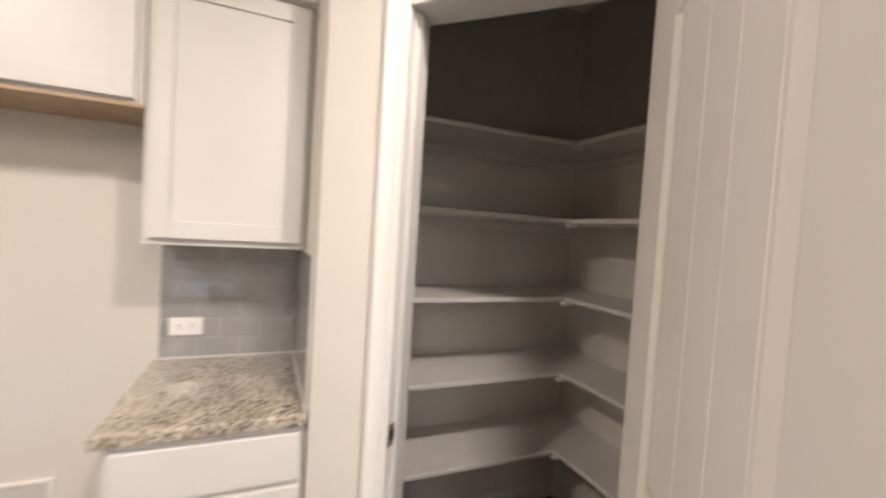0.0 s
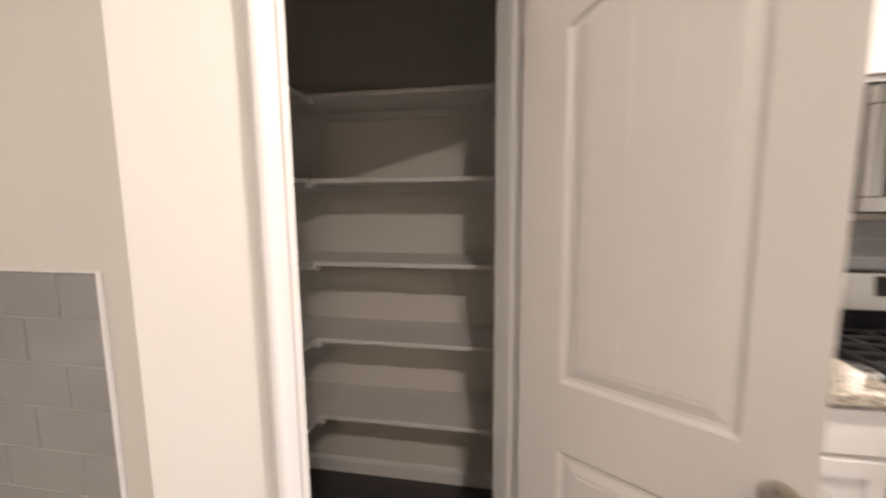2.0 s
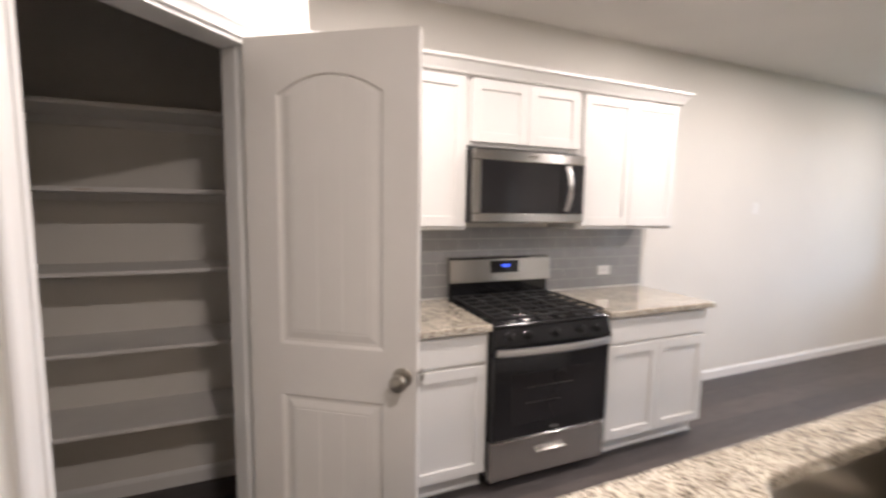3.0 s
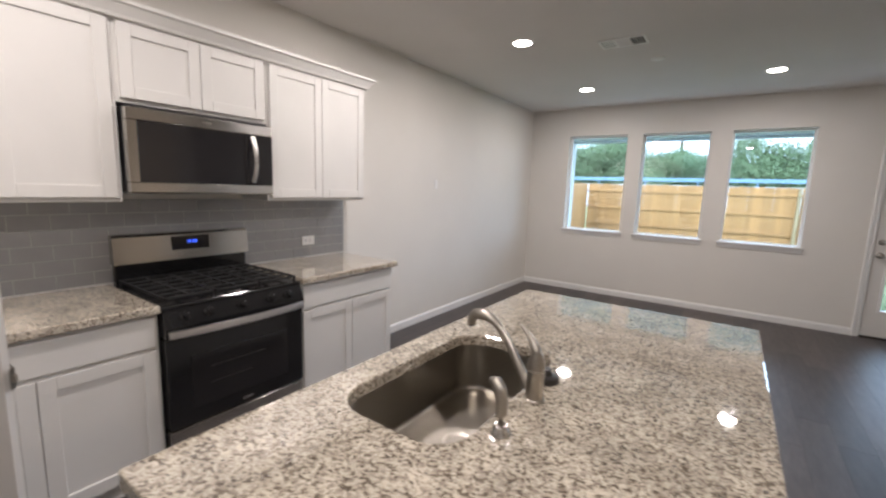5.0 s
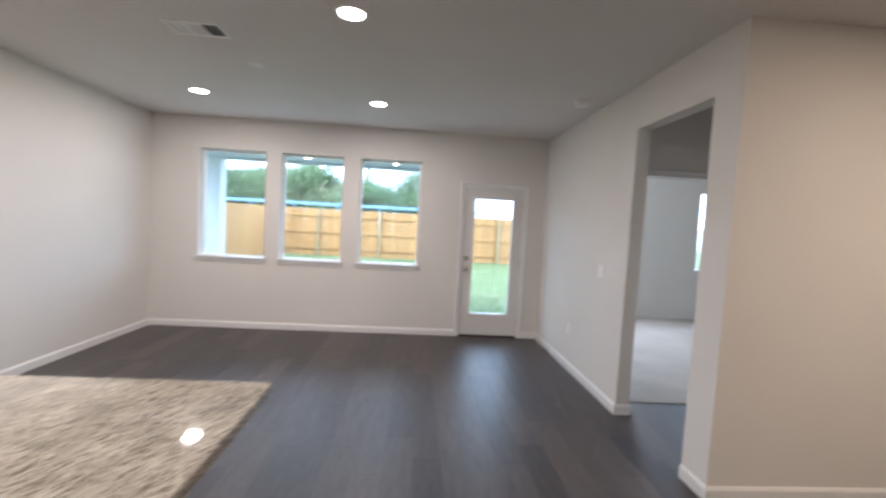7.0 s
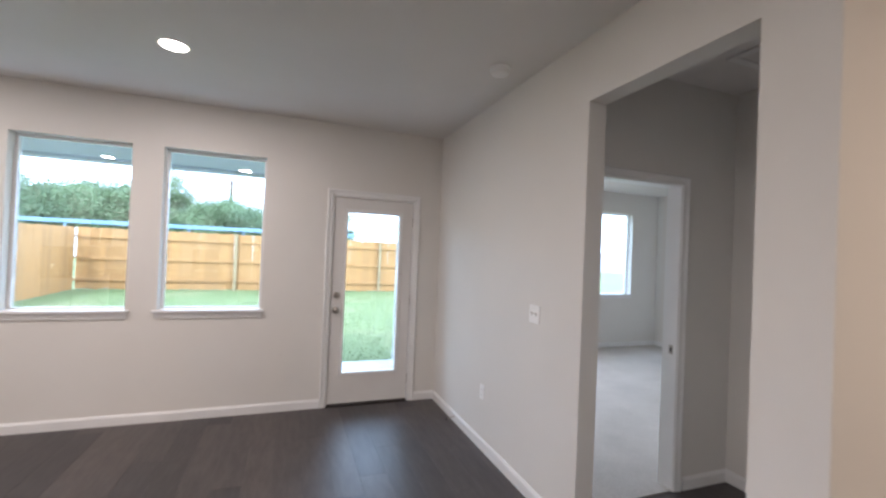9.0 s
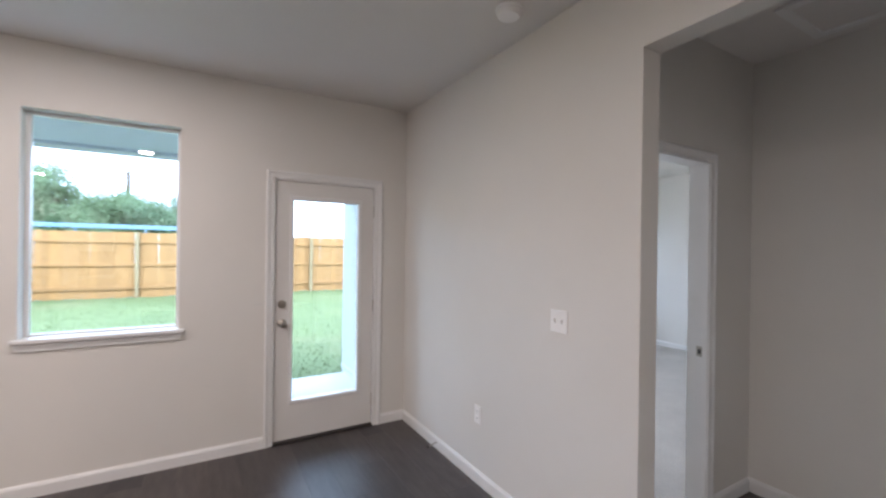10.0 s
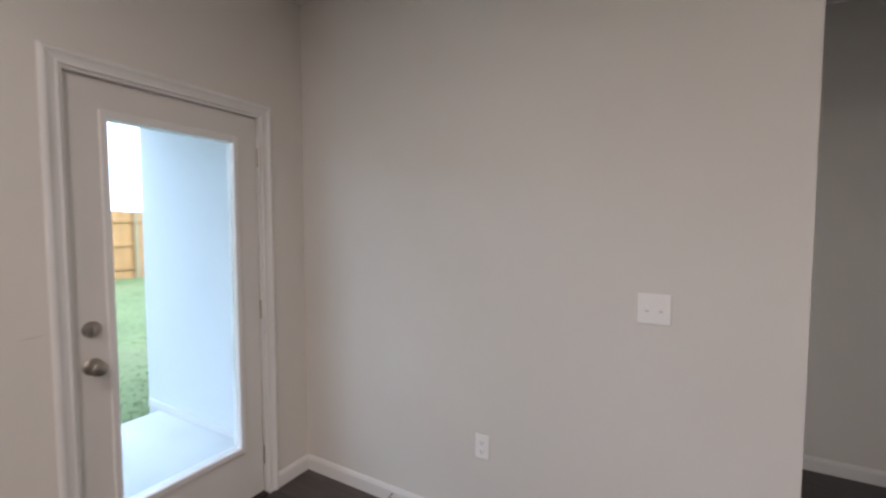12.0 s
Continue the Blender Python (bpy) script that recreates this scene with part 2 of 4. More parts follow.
def tube(bm, pts, radii, n=14):
    """A round tube along points, with a radius at each."""
    rings = []
    pts = [Vector(p) for p in pts]
    up = Vector((0, 0, 1))
    for i, p in enumerate(pts):
        d = (pts[min(i + 1, len(pts) - 1)] - pts[max(i - 1, 0)]).normalized()
        a = d.cross(up)
        if a.length < 1e-3:
            a = d.cross(Vector((0, 1, 0)))
        a.normalize()
        b = d.cross(a).normalized()
        r = radii[i] if isinstance(radii, (list, tuple)) else radii
        rings.append([bm.verts.new(p + r * (a * math.cos(2 * math.pi * k / n) + b * math.sin(2 * math.pi * k / n))) for k in range(n)])
    for r0, r1 in zip(rings, rings[1:]):
        for k in range(n):
            bm.faces.new((r0[k], r0[(k + 1) % n], r1[(k + 1) % n], r1[k]))
    bm.faces.new(list(reversed(rings[0])))
    bm.faces.new(rings[-1])
    return bm


def prism(bm, outline, z0, z1):
    """An upright prism over an outline of (x, y) pairs."""
    lo = [bm.verts.new((x, y, z0)) for x, y in outline]
    hi = [bm.verts.new((x, y, z1)) for x, y in outline]
    n = len(outline)
    bm.faces.new(list(reversed(lo)))
    bm.faces.new(hi)
    for k in range(n):
        bm.faces.new((lo[k], lo[(k + 1) % n], hi[(k + 1) % n], hi[k]))
    bmesh.ops.recalc_face_normals(bm, faces=bm.faces)
    return bm


def mesh_of(name, bm, material, smooth=False):
    bmesh.ops.recalc_face_normals(bm, faces=bm.faces)
    me = bpy.data.meshes.new(name)
    bm.to_mesh(me)
    bm.free()
    for mt in (material if isinstance(material, (list, tuple)) else [material]):
        me.materials.append(mt)
    if smooth:
        me.polygons.foreach_set("use_smooth", [True] * len(me.polygons))
        me.set_sharp_from_angle(angle=radians(38))
    return me


def part(name, bm, material, parent, label="", smooth=False):
    ob = new(name, mesh_of(name, bm, material, smooth))
    ob.parent = parent
    return tagged(ob, label=label) if label else ob


def thing(name, m, label, category, group=""):
    ob = new(name)
    ob.empty_display_size = 0.1
    ob.matrix_world = m
    return tagged(ob, label, category, group)


def single(name, bm, material, label, category="", group="", kind="", smooth=False):
    return tagged(new(name, mesh_of(name, bm, material, smooth)), label, category, group, kind)


def structure(name, bm, material, label, smooth=False):
    return tagged(new(name, mesh_of(name, bm, material, smooth)), label, "", "", "structure")


def boxes(*dims, bev=0.0):
    bm = bmesh.new()
    for d in dims:
        box(bm, *d, bev=bev)
    return bm


def wall_slabs(bm, axis, a0, a1, t0, t1, z0, z1, holes=()):
    """A wall along x or y from a0 to a1, between t0 and t1 in thickness, with rectangular holes (a, b, low, high) through it."""
    def put(p, q, lo, hi):
        if q - p > 1e-4 and hi - lo > 1e-4:
            if axis == "x":
                box(bm, p, t0, lo, q, t1, hi)
            else:
                box(bm, t0, p, lo, t1, q, hi)
    at = a0
    for p, q, lo, hi in sorted(holes):
        put(at, p, z0, z1)
        put(p, q, z0, lo)
        put(p, q, hi, z1)
        at = q
    put(at, a1, z0, z1)
    return bm

# ---------- the plan ----------
H = 2.72          # ceiling
W = 5.13          # living room's width
L = 5.60          # window wall
BACK = -2.345     # wall behind the refrigerator's bay
DOOR_W = 5.245    # far face of the partition on the right
CL = Vector((1.437, -1.674, 0))   # outer corner of the pantry's slanted wall
WINDOWS = [(0.597, 1.42), (1.616, 2.41), (2.635, 3.435)]
WZ0, WZ1 = 0.93, 2.32
PANTRY = Matrix.Translation(CL) @ pose(0, 0, 0, 0, 0, 135)   # x along the slanted wall, y into the pantry
PS0, PS1, PSE, PHEAD = 0.248, 0.841, 1.152, 2.045

structure("wall_kitchen", wall_slabs(bmesh.new(), "y", -2.495, 5.75, -0.15, 0.0, 0, H), M_WALL, "painted greige plaster wall behind the kitchen run")
structure("wall_back", wall_slabs(bmesh.new(), "x", 0.0, 8.1, -2.495, BACK, 0, H), M_WALL, "painted greige plaster wall behind the refrigerator bay")
structure("wall_window", wall_slabs(bmesh.new(), "x", 0.0, W, L, 5.75, 0, H, [(a, b, WZ0, WZ1) for a, b in WINDOWS] + [(4.027, 4.86, 0, 2.045)]), M_WALL,
          "painted greige wall with three windows and a door")
structure("wall_right", wall_slabs(bmesh.new(), "y", 2.22, 5.75, W, DOOR_W, 0, H, [(2.447, 3.31, 0, 2.36)]), M_WALL, "painted greige wall with a tall cased opening")
structure("wall_entry", wall_slabs(bmesh.new(), "x", DOOR_W, 8.1, 2.22, 2.335, 0, H), M_WALL, "painted greige wall of the entry passage")
structure("wall_entry_end", wall_slabs(bmesh.new(), "y", BACK, 2.22, 8.0, 8.1, 0, H), M_WALL, "plain painted wall closing the entry")
structure("wall_hall_end", wall_slabs(bmesh.new(), "y", 2.335, 3.54, 6.6, 6.715, 0, H), M_WALL, "painted greige wall at the end of the small hall")
structure("wall_bedroom_door", wall_slabs(bmesh.new(), "x", DOOR_W, 10.1, 3.54, 3.655, 0, H, [(5.355, 6.115, 0, 2.045)]), M_WALL, "painted greige wall with the bedroom doorway")
structure("wall_bedroom_far", wall_slabs(bmesh.new(), "x", 5.28, 10.1, 7.3, 7.45, 0, H, [(5.95, 7.2, 0.92, 2.33), (8.565, 9.41, 0.92, 2.35)]), M_WALL, "painted bedroom wall with a window and an added unseen one")
structure("wall_bedroom_side", wall_slabs(bmesh.new(), "y", 3.655, 7.3, 10.0, 10.1, 0, H), M_WALL, "plain painted bedroom wall")
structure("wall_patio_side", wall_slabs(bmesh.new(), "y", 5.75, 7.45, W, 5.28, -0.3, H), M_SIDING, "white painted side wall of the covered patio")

bm = bmesh.new()
prism(bm, [(1.322, BACK), (1.437, BACK), (1.437, -1.674), (1.322, -1.722)], 0, H)
structure("wall_pantry_side", bm, M_WALL, "painted greige wall beside the small counter")
bm = bmesh.new()
prism(bm, [(0.0, -0.974), (0.574, -0.974), (0.622, -0.859), (0.0, -0.859)], 0, H)
structure("wall_pantry_range_side", bm, M_WALL, "painted greige wall between pantry and kitchen run")
bm = bmesh.new()
for a, b, lo, hi in ((0, PS0 - 0.016, 0, H), (PS1 + 0.016, PSE, 0, H), (PS0 - 0.016, PS1 + 0.016, PHEAD + 0.006, H)):
    e0 = 0.0476 if a == 0 else 0.0
    e1 = 0.0476 if b == PSE else 0.0
    prism(bm, [(a, 0), (b, 0), (b - e1, 0.115), (a + e0, 0.115)], lo, hi)
bm.transform(PANTRY)
structure("wall_pantry_front", bm, M_WALL, "painted greige slanted wall with the pantry doorway")

structure("ceiling", boxes((-0.15, -2.495, H, 10.1, 5.75, H + 0.1), (W, 5.75, H, 10.1, 7.45, H + 0.1)), M_CEIL, "painted greige textured plaster ceiling")
structure("subfloor", boxes((-0.15, -2.495, -0.2, 8.1, 3.54, -0.006), (-0.15, 3.54, -0.2, W, 5.75, -0.006)), M_DARK, "dark subfloor under the planks")
structure("carpet_floor", boxes((DOOR_W, 3.545, -0.2, 10.1, 7.3, 0.008)), M_CARPET, "beige cut-pile carpet in the bedroom")
structure("slab", boxes((-1.0, 5.75, -0.3, W, 7.285, -0.02), bev=0.006), M_CONCRETE, "pale concrete patio slab")
structure("patio_wall_base", boxes((W - 0.012, 5.75, -0.02, W, 7.44, 0.05), bev=0.002), M_CONCRETE, "grey foundation edge under the patio wall")
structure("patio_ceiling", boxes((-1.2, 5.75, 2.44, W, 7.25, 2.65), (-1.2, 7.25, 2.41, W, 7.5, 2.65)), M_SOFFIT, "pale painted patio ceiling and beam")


# ---------- baseboards ----------
def baseboard(p, q, normal, h=0.085, t=0.013):
    """A baseboard from p to q on the floor, on the side of the wall that normal points to."""
    p, q, n = Vector((*p, 0)), Vector((*q, 0)), Vector((*normal, 0))
    bm = bmesh.new()
    prof = [(0, 0), (t, 0), (t, h - 0.02), (t * 0.55, h - 0.006), (0.003, h), (0, h)]
    a = [bm.verts.new(p + n * d + Vector((0, 0, z))) for d, z in prof]
    b = [bm.verts.new(q + n * d + Vector((0, 0, z))) for d, z in prof]
    for k in range(len(prof)):
        j = (k + 1) % len(prof)
        bm.faces.new((a[k], a[j], b[j], b[k]))
    bm.faces.new(a)
    bm.faces.new(list(reversed(b)))
    structure("baseboard", bm, M_TRIM, "white painted baseboard")


for p, q, n in (((0, 1.625), (0, L), (1, 0)), ((0.013, L), (3.98, L), (0, -1)), ((4.907, L), (W, L), (0, -1)), ((W, 3.31), (W, L - 0.013), (-1, 0)),
                ((W, 2.22), (W, 2.447), (-1, 0)), ((W - 0.013, 2.22), (8.0, 2.22), (0, -1)),
                ((DOOR_W, 3.31), (DOOR_W, 3.54), (1, 0)), ((W - 0.013, 3.31), (DOOR_W + 0.013, 3.31), (0, -1)), ((6.6, 2.335), (6.6, 3.54), (-1, 0)),
                ((6.18, 3.54), (6.587, 3.54), (0, -1)), ((10.0, 3.655), (10.0, 7.3), (-1, 0)), ((5.28, 7.3), (9.987, 7.3), (0, -1)),
                ((1.952, BACK), (8.0, BACK), (0, 1)), ((0, -1.0), (0, BACK), (1, 0)), ((0.013, BACK), (1.322, BACK), (0, 1))):
    baseboard(p, q, n)


# ---------- windows ----------
def window(name, a, b, z0, z1, y, thick, inside=-1):
    w = thing(name, pose(0, 0, 0), "white vinyl fixed window with a painted sill", "window")
    w["kind"] = "structure"
    yo = y + thick - 0.055
    f = 0.022
    part("window_frame", boxes((a, yo, z0, a + f, yo + 0.05, z1), (b - f, yo, z0, b, yo + 0.05, z1), (a + f, yo, z1 - f, b - f, yo + 0.05, z1), (a + f, yo, z0, b - f, yo + 0.05, z0 + f), bev=0.004), M_VINYL, w)
    g = part("pane", boxes((a + f, yo + 0.02, z0 + f, b - f, yo + 0.026, z1 - f)), M_GLASS, w)
    g.visible_shadow = False
    part("window_sill", boxes((a + 0.001, y - 0.001, z0, b - 0.001, yo, z0 + 0.012), (a - 0.03, y - 0.038, z0 - 0.012, b + 0.03, y - 0.001, z0 + 0.012), bev=0.004), M_TRIM, w, "white painted sill")
    part("apron", boxes((a - 0.015, y - 0.014, z0 - 0.06, b + 0.015, y, z0 - 0.012), bev=0.003), M_TRIM, w)


for k, (a, b) in enumerate(WINDOWS):
    window(f"window_{k + 1}", a, b, WZ0, WZ1, L, 0.15)
window("window_4", 8.565, 9.41, 0.92, 2.35, 7.3, 0.15)
# Unseen window, added only to carry the lamp that brightens the bedroom.
window("window_5", 5.95, 7.2, 0.92, 2.33, 7.3, 0.15)
# Added fill lamp in that opening, standing in for sky light.
bedroom_fill = new("bedroom_fill_lamp", bpy.data.lights.new("bedroom_fill_lamp", "AREA"))
bedroom_fill.data.shape, bedroom_fill.data.size, bedroom_fill.data.size_y, bedroom_fill.data.energy, bedroom_fill.data.color = "RECTANGLE", 1.2, 1.36, 23.0, (1.0, 0.965, 0.91)
bedroom_fill.matrix_world = look((6.575, 7.37, 1.63), (6.575, 5.0, 1.3))


# ---------- casings and doors ----------
CASING = [(0.0, 0.0), (0.0, 0.007), (0.003, 0.0095), (0.008, 0.0095), (0.011, 0.007), (0.014, 0.0075), (0.024, 0.0095), (0.034, 0.0135),
          (0.039, 0.0175), (0.046, 0.0185), (0.053, 0.0165), (0.057, 0.011), (0.057, 0.0)]


def casing_set(bm, a, b, top, face=0.0, out=-1):
    """Moulded door casing with mitred corners, round an opening from a to b in a wall's own frame; it stands out of the face along y."""
    rows = [[bm.verts.new((x, face + out * t, z)) for x, z in ((a - w, 0), (a - w, top + w), (b + w, top + w), (b + w, 0))] for w, t in CASING]
    for p, q in zip(rows, rows[1:]):
        for k in range(3):
            bm.faces.new((p[k], p[k + 1], q[k + 1], q[k]))
    for k in (0, 3):
        bm.faces.new([row[k] for row in rows])
    return bm


def jamb_set(bm, a, b, top, depth, t=0.018):
    box(bm, a, 0, 0, a + t, depth, top)
    box(bm, b - t, 0, 0, b, depth, top)
    box(bm, a + t, 0, top - t, b - t, depth, top)
    return bm


def knob(parent, x, y, z, side, mat=None):
    """A round knob on the face at y, pointing along side (+1 or -1 in y)."""
    bm = bmesh.new()
    m = Matrix.Translation((x, y, z)) @ pose(0, 0, 0, -90 * side)
    lathe(bm, [(0.033, 0), (0.033, 0.004), (0.027, 0.008), (0.012, 0.010), (0.011, 0.028), (0.020, 0.034), (0.027, 0.042), (0.0285, 0.052), (0.026, 0.060), (0.018, 0.065), (0.0, 0.066)], 28, m)
    return part("knob", bm, mat or M_NICKEL, parent, "satin nickel knob", smooth=True)


# pantry doorway
bm = jamb_set(bmesh.new(), PS0 - 0.016, PS1 + 0.016, PHEAD + 0.006, 0.115)
box(bm, PS0 + 0.002, 0.04, 0, PS0 + 0.012, 0.07, PHEAD - 0.014)
box(bm, PS1 - 0.012, 0.04, 0, PS1 - 0.002, 0.07, PHEAD - 0.014)
casing_set(bm, PS0 - 0.006, PS1 + 0.006, PHEAD + 0.002)
bm.transform(PANTRY)
structure("trim_pantry_doorway", bm, M_TRIM, "white painted door casing and jamb")
plate = thing("strike_plate", PANTRY @ pose(PS0 + 0.002, 0.022, 0.92), "dark metal strike plate set in the jamb", "strike plate")
part("plate", boxes((0, -0.016, -0.03, 0.002, 0.016, 0.03), bev=0.0008), M_NICKEL, plate)
part("latch_hole", boxes((0.0021, -0.008, -0.014, 0.003, 0.010, 0.014)), M_DARK, plate)


def arch_line(x0, x1, z_side, rise, n=14):
    pts = []
    for k in range(n + 1):
        s = k / n
        e = 2 * s - 1
        pts.append((x0 + (x1 - x0) * s, z_side + rise * (1 - e * e) ** 1.0))
    return pts


def panel_face(bm, outer, steps, y_at, flip):
    """Nested outlines: each (inset, depth) ring steps in from the outer outline, and the last is filled."""
    cx = sum(p[0] for p in outer) / len(outer)
    cz = sum(p[1] for p in outer) / len(outer)
    hw = max(abs(p[0] - cx) for p in outer)
    hh = max(abs(p[1] - cz) for p in outer)
    rings = []
    for inset, depth in steps:
        rings.append([bm.verts.new((cx + (x - cx) * (hw - inset) / hw, y_at + depth * flip, cz + (z - cz) * (hh - inset) / hh)) for x, z in outer])
    n = len(outer)
    for a, b in zip(rings, rings[1:]):
        for k in range(n):
            bm.faces.new((a[k], a[(k + 1) % n], b[(k + 1) % n], b[k]))
    bm.faces.new(rings[-1])
    return rings[0]


def moulded_door(w, h, t):
    """A hollow-core two-panel door, the upper panel arched: x from the hinge, y through its thickness."""
    bm = bmesh.new()
    m = 0.115
    low = [(m, 0.25), (w - m, 0.25), (w - m, 0.83), (m, 0.83)]
    top = [(m, 1.01)] + [(w - m, 1.01)] + list(reversed(arch_line(m, w - m, 1.845, 0.062)))
    steps = [(0, 0), (0.010, -0.008), (0.020, -0.009), (0.044, -0.003), (0.052, -0.003)]
    for y, flip in ((0.0, -1), (t, 1)):
        for o in (low, top):
            panel_face(bm, o, steps, y, flip)
            cx, cz = sum(p[0] for p in o) / len(o), sum(p[1] for p in o) / len(o)
            hw, hh = max(abs(p[0] - cx) for p in o), max(abs(p[1] - cz) for p in o)
            inner = [(cx + (x - cx) * (hw - 0.052) / hw, cz + (z - cz) * (hh - 0.052) / hh) for x, z in o]
            line = sorted(inner[2:])
            x0, x1, zb = min(p[0] for p in inner), max(p[0] for p in inner), min(p[1] for p in inner)
            for k in range(3):
                p, q = x0 + (x1 - x0) * k / 3, x0 + (x1 - x0) * (k + 1) / 3
                xs = [p + (q - p) * j / 6 for j in range(7)]
                tops = [(x, float(np.interp(x, [v[0] for v in line], [v[1] for v in line]))) for x in xs]
                panel_face(bm, [(p, zb), (q, zb)] + tops[::-1], [(0, -0.003), (0.0022, -0.0018)], y, flip)
        # the flat of the face round the panels, in strips
        arch = arch_line(m, w - m, 1.845, 0.062)
        quads = [((0, 0), (m, 0), (m, h), (0, h)), ((w - m, 0), (w, 0), (w, h), (w - m, h)), ((m, 0), (w - m, 0), (w - m, 0.25), (m, 0.25)),
                 ((m, 0.83), (w - m, 0.83), (w - m, 1.01), (m, 1.01))]
        quads += [((xa, za), (xb, zb), (xb, h), (xa, h)) for (xa, za), (xb, zb) in zip(arch, arch[1:])]
        for q in quads:
            bm.faces.new([bm.verts.new((x, y, z)) for x, z in q])
    for a, b in (((0, 0), (w, 0)), ((w, 0), (w, h)), ((w, h), (0, h)), ((0, h), (0, 0))):
        bm.faces.new([bm.verts.new(p) for p in ((a[0], 0, a[1]), (b[0], 0, b[1]), (b[0], t, b[1]), (a[0], t, a[1]))])
    bmesh.ops.remove_doubles(bm, verts=bm.verts, dist=1e-5)
    return bm


pin = PANTRY @ Vector((PS1 - 0.001, -0.012, 0))
pantry_door = thing("door_1", pose(pin.x, pin.y, 0.012, 0, 0, 57.2), "white two-panel pantry door with arched upper panel, standing open", "door")
pantry_door["kind"] = "structure"
bm = moulded_door(0.600, 2.03, 0.035)
bm.transform(Matrix.Translation((0.003, -0.035, 0)))
part("leaf", bm, M_DOOR, pantry_door)
knob(pantry_door, 0.555, -0.035, 0.928, -1)
knob(pantry_door, 0.555, 0.0, 0.928, 1)
part("latch", boxes((0.613, -0.029, 0.898, 0.615, -0.006, 0.958), (0.615, -0.024, 0.918, 0.622, -0.012, 0.938)), M_NICKEL, pantry_door, "satin nickel latch plate")
for z in (0.2, 1.0, 1.82):
    bm = cyl(bmesh.new(), (0, 0.004, z - 0.045), (0, 0.004, z + 0.045), 0.006, n=10)
    box(bm, 0.0, -0.034, z - 0.045, 0.0026, 0.0, z + 0.045)
    part("hinge", bm, M_NICKEL, pantry_door, "satin nickel hinge")

# garden door
gd = thing("door_2", pose(4.05, L + 0.02, 0.02), "white closed exterior door with a full-height glass lite", "door")
gd["kind"] = "structure"
bm = boxes((0, 0, 0, 0.11, 0.045, 2.0), (0.676, 0, 0, 0.785, 0.045, 2.0), (0.11, 0, 0, 0.676, 0.045, 0.272), (0.11, 0, 1.885, 0.676, 0.045, 2.0))
part("leaf", bm, M_DOOR, gd)
bm = boxes((0.105, -0.010, 0.267, 0.133, 0.055, 1.89), (0.653, -0.010, 0.267, 0.681, 0.055, 1.89), (0.133, -0.010, 0.267, 0.653, 0.055, 0.297), (0.133, -0.010, 1.856, 0.653, 0.055, 1.89), bev=0.004)
part("lite_frame", bm, M_TRIM, gd, "white raised lite frame")
g = part("pane", boxes((0.133, 0.02, 0.297, 0.653, 0.026, 1.856)), M_GLASS, gd)
g.visible_shadow = False
knob(gd, 0.054, 0.0, 0.905, -1)
bm = lathe(bmesh.new(), [(0.031, 0), (0.031, 0.006), (0.026, 0.014), (0.014, 0.016), (0.0, 0.016)], 24, pose(0.054, 0, 1.05, 90))
box(bm, 0.049, -0.03, 1.035, 0.059, -0.014, 1.065, bev=0.003)
part("deadbolt", bm, M_NICKEL, gd, "satin nickel deadbolt thumb turn", smooth=True)
for z in (0.2, 1.0, 1.8):
    part("hinge", cyl(bmesh.new(), (0.791, -0.004, z - 0.05), (0.791, -0.004, z + 0.05), 0.006, n=10), M_NICKEL, gd)
bm = bmesh.new()
casing_set(bm, 4.037, 4.85, 2.035, face=L)
box(bm, 4.027, L, 0, 4.047, 5.75, 2.045)
box(bm, 4.839, L, 0, 4.86, 5.75, 2.045)
box(bm, 4.047, L, 2.024, 4.839, 5.75, 2.045)
structure("trim_garden_door", bm, M_TRIM, "white painted exterior door casing")
structure("threshold", boxes((4.048, L - 0.012, 0, 4.838, 5.77, 0.018), bev=0.003), M_CABLE, "dark metal door threshold")

# bedroom doorway
bm = casing_set(bmesh.new(), 5.373 - 0.006, 6.097 + 0.006, 2.033, face=3.54)
box(bm, 5.355, 3.54, 0, 5.373, 3.655, 2.045)
box(bm, 6.097, 3.54, 0, 6.115, 3.655, 2.045)
box(bm, 5.373, 3.54, 2.027, 6.097, 3.655, 2.045)
structure("trim_bedroom_doorway", bm, M_TRIM, "white painted bedroom door casing and jamb")
plate = thing("strike_plate", pose(6.0968, 3.585, 0.93), "dark metal strike plate set in the jamb", "strike plate")
part("plate", boxes((-0.002, -0.016, -0.03, 0, 0.016, 0.03), bev=0.0008), M_NICKEL, plate)
part("latch_hole", boxes((-0.003, -0.010, -0.014, -0.0021, 0.008, 0.014)), M_DARK, plate)


# ---------- lamps ----------
def downlight(x, y, z=H, watts=LAMP_W, color=LAMP_COLOR, r=0.075):
    d = thing("recessed_light", pose(x, y, z), "round white recessed ceiling light, lit", "ceiling light", "recessed ceiling lights")
    bm = lathe(bmesh.new(), [(r + 0.02, 0.0), (r + 0.019, -0.004), (r + 0.004, -0.007), (r, -0.005), (r, 0.0)], 32)
    part("trim_ring", bm, M_PLASTIC, d, "white trim ring", smooth=True)
    part("lens", lathe(bmesh.new(), [(r - 0.001, -0.001), (r - 0.002, -0.003), (0.0, -0.0045)], 32), M_LENS, d, "glowing frosted lens", smooth=True)
    lamp = new("lamp", bpy.data.lights.new("lamp", "AREA"))
    lamp.data.shape, lamp.data.size, lamp.data.energy, lamp.data.color = "DISK", 2 * r, watts, color
    lamp.matrix_world = pose(x, y, z - 0.012)
    return d


for x, y in ((1.14, 2.62), (1.14, 4.47), (2.94, 4.46), (2.94, 2.59)):
    downlight(x, y)
for x, y in ((1.13, 1.33), (1.15, -0.46), (2.88, -0.62)):
    downlight(x, y, watts=10.0)
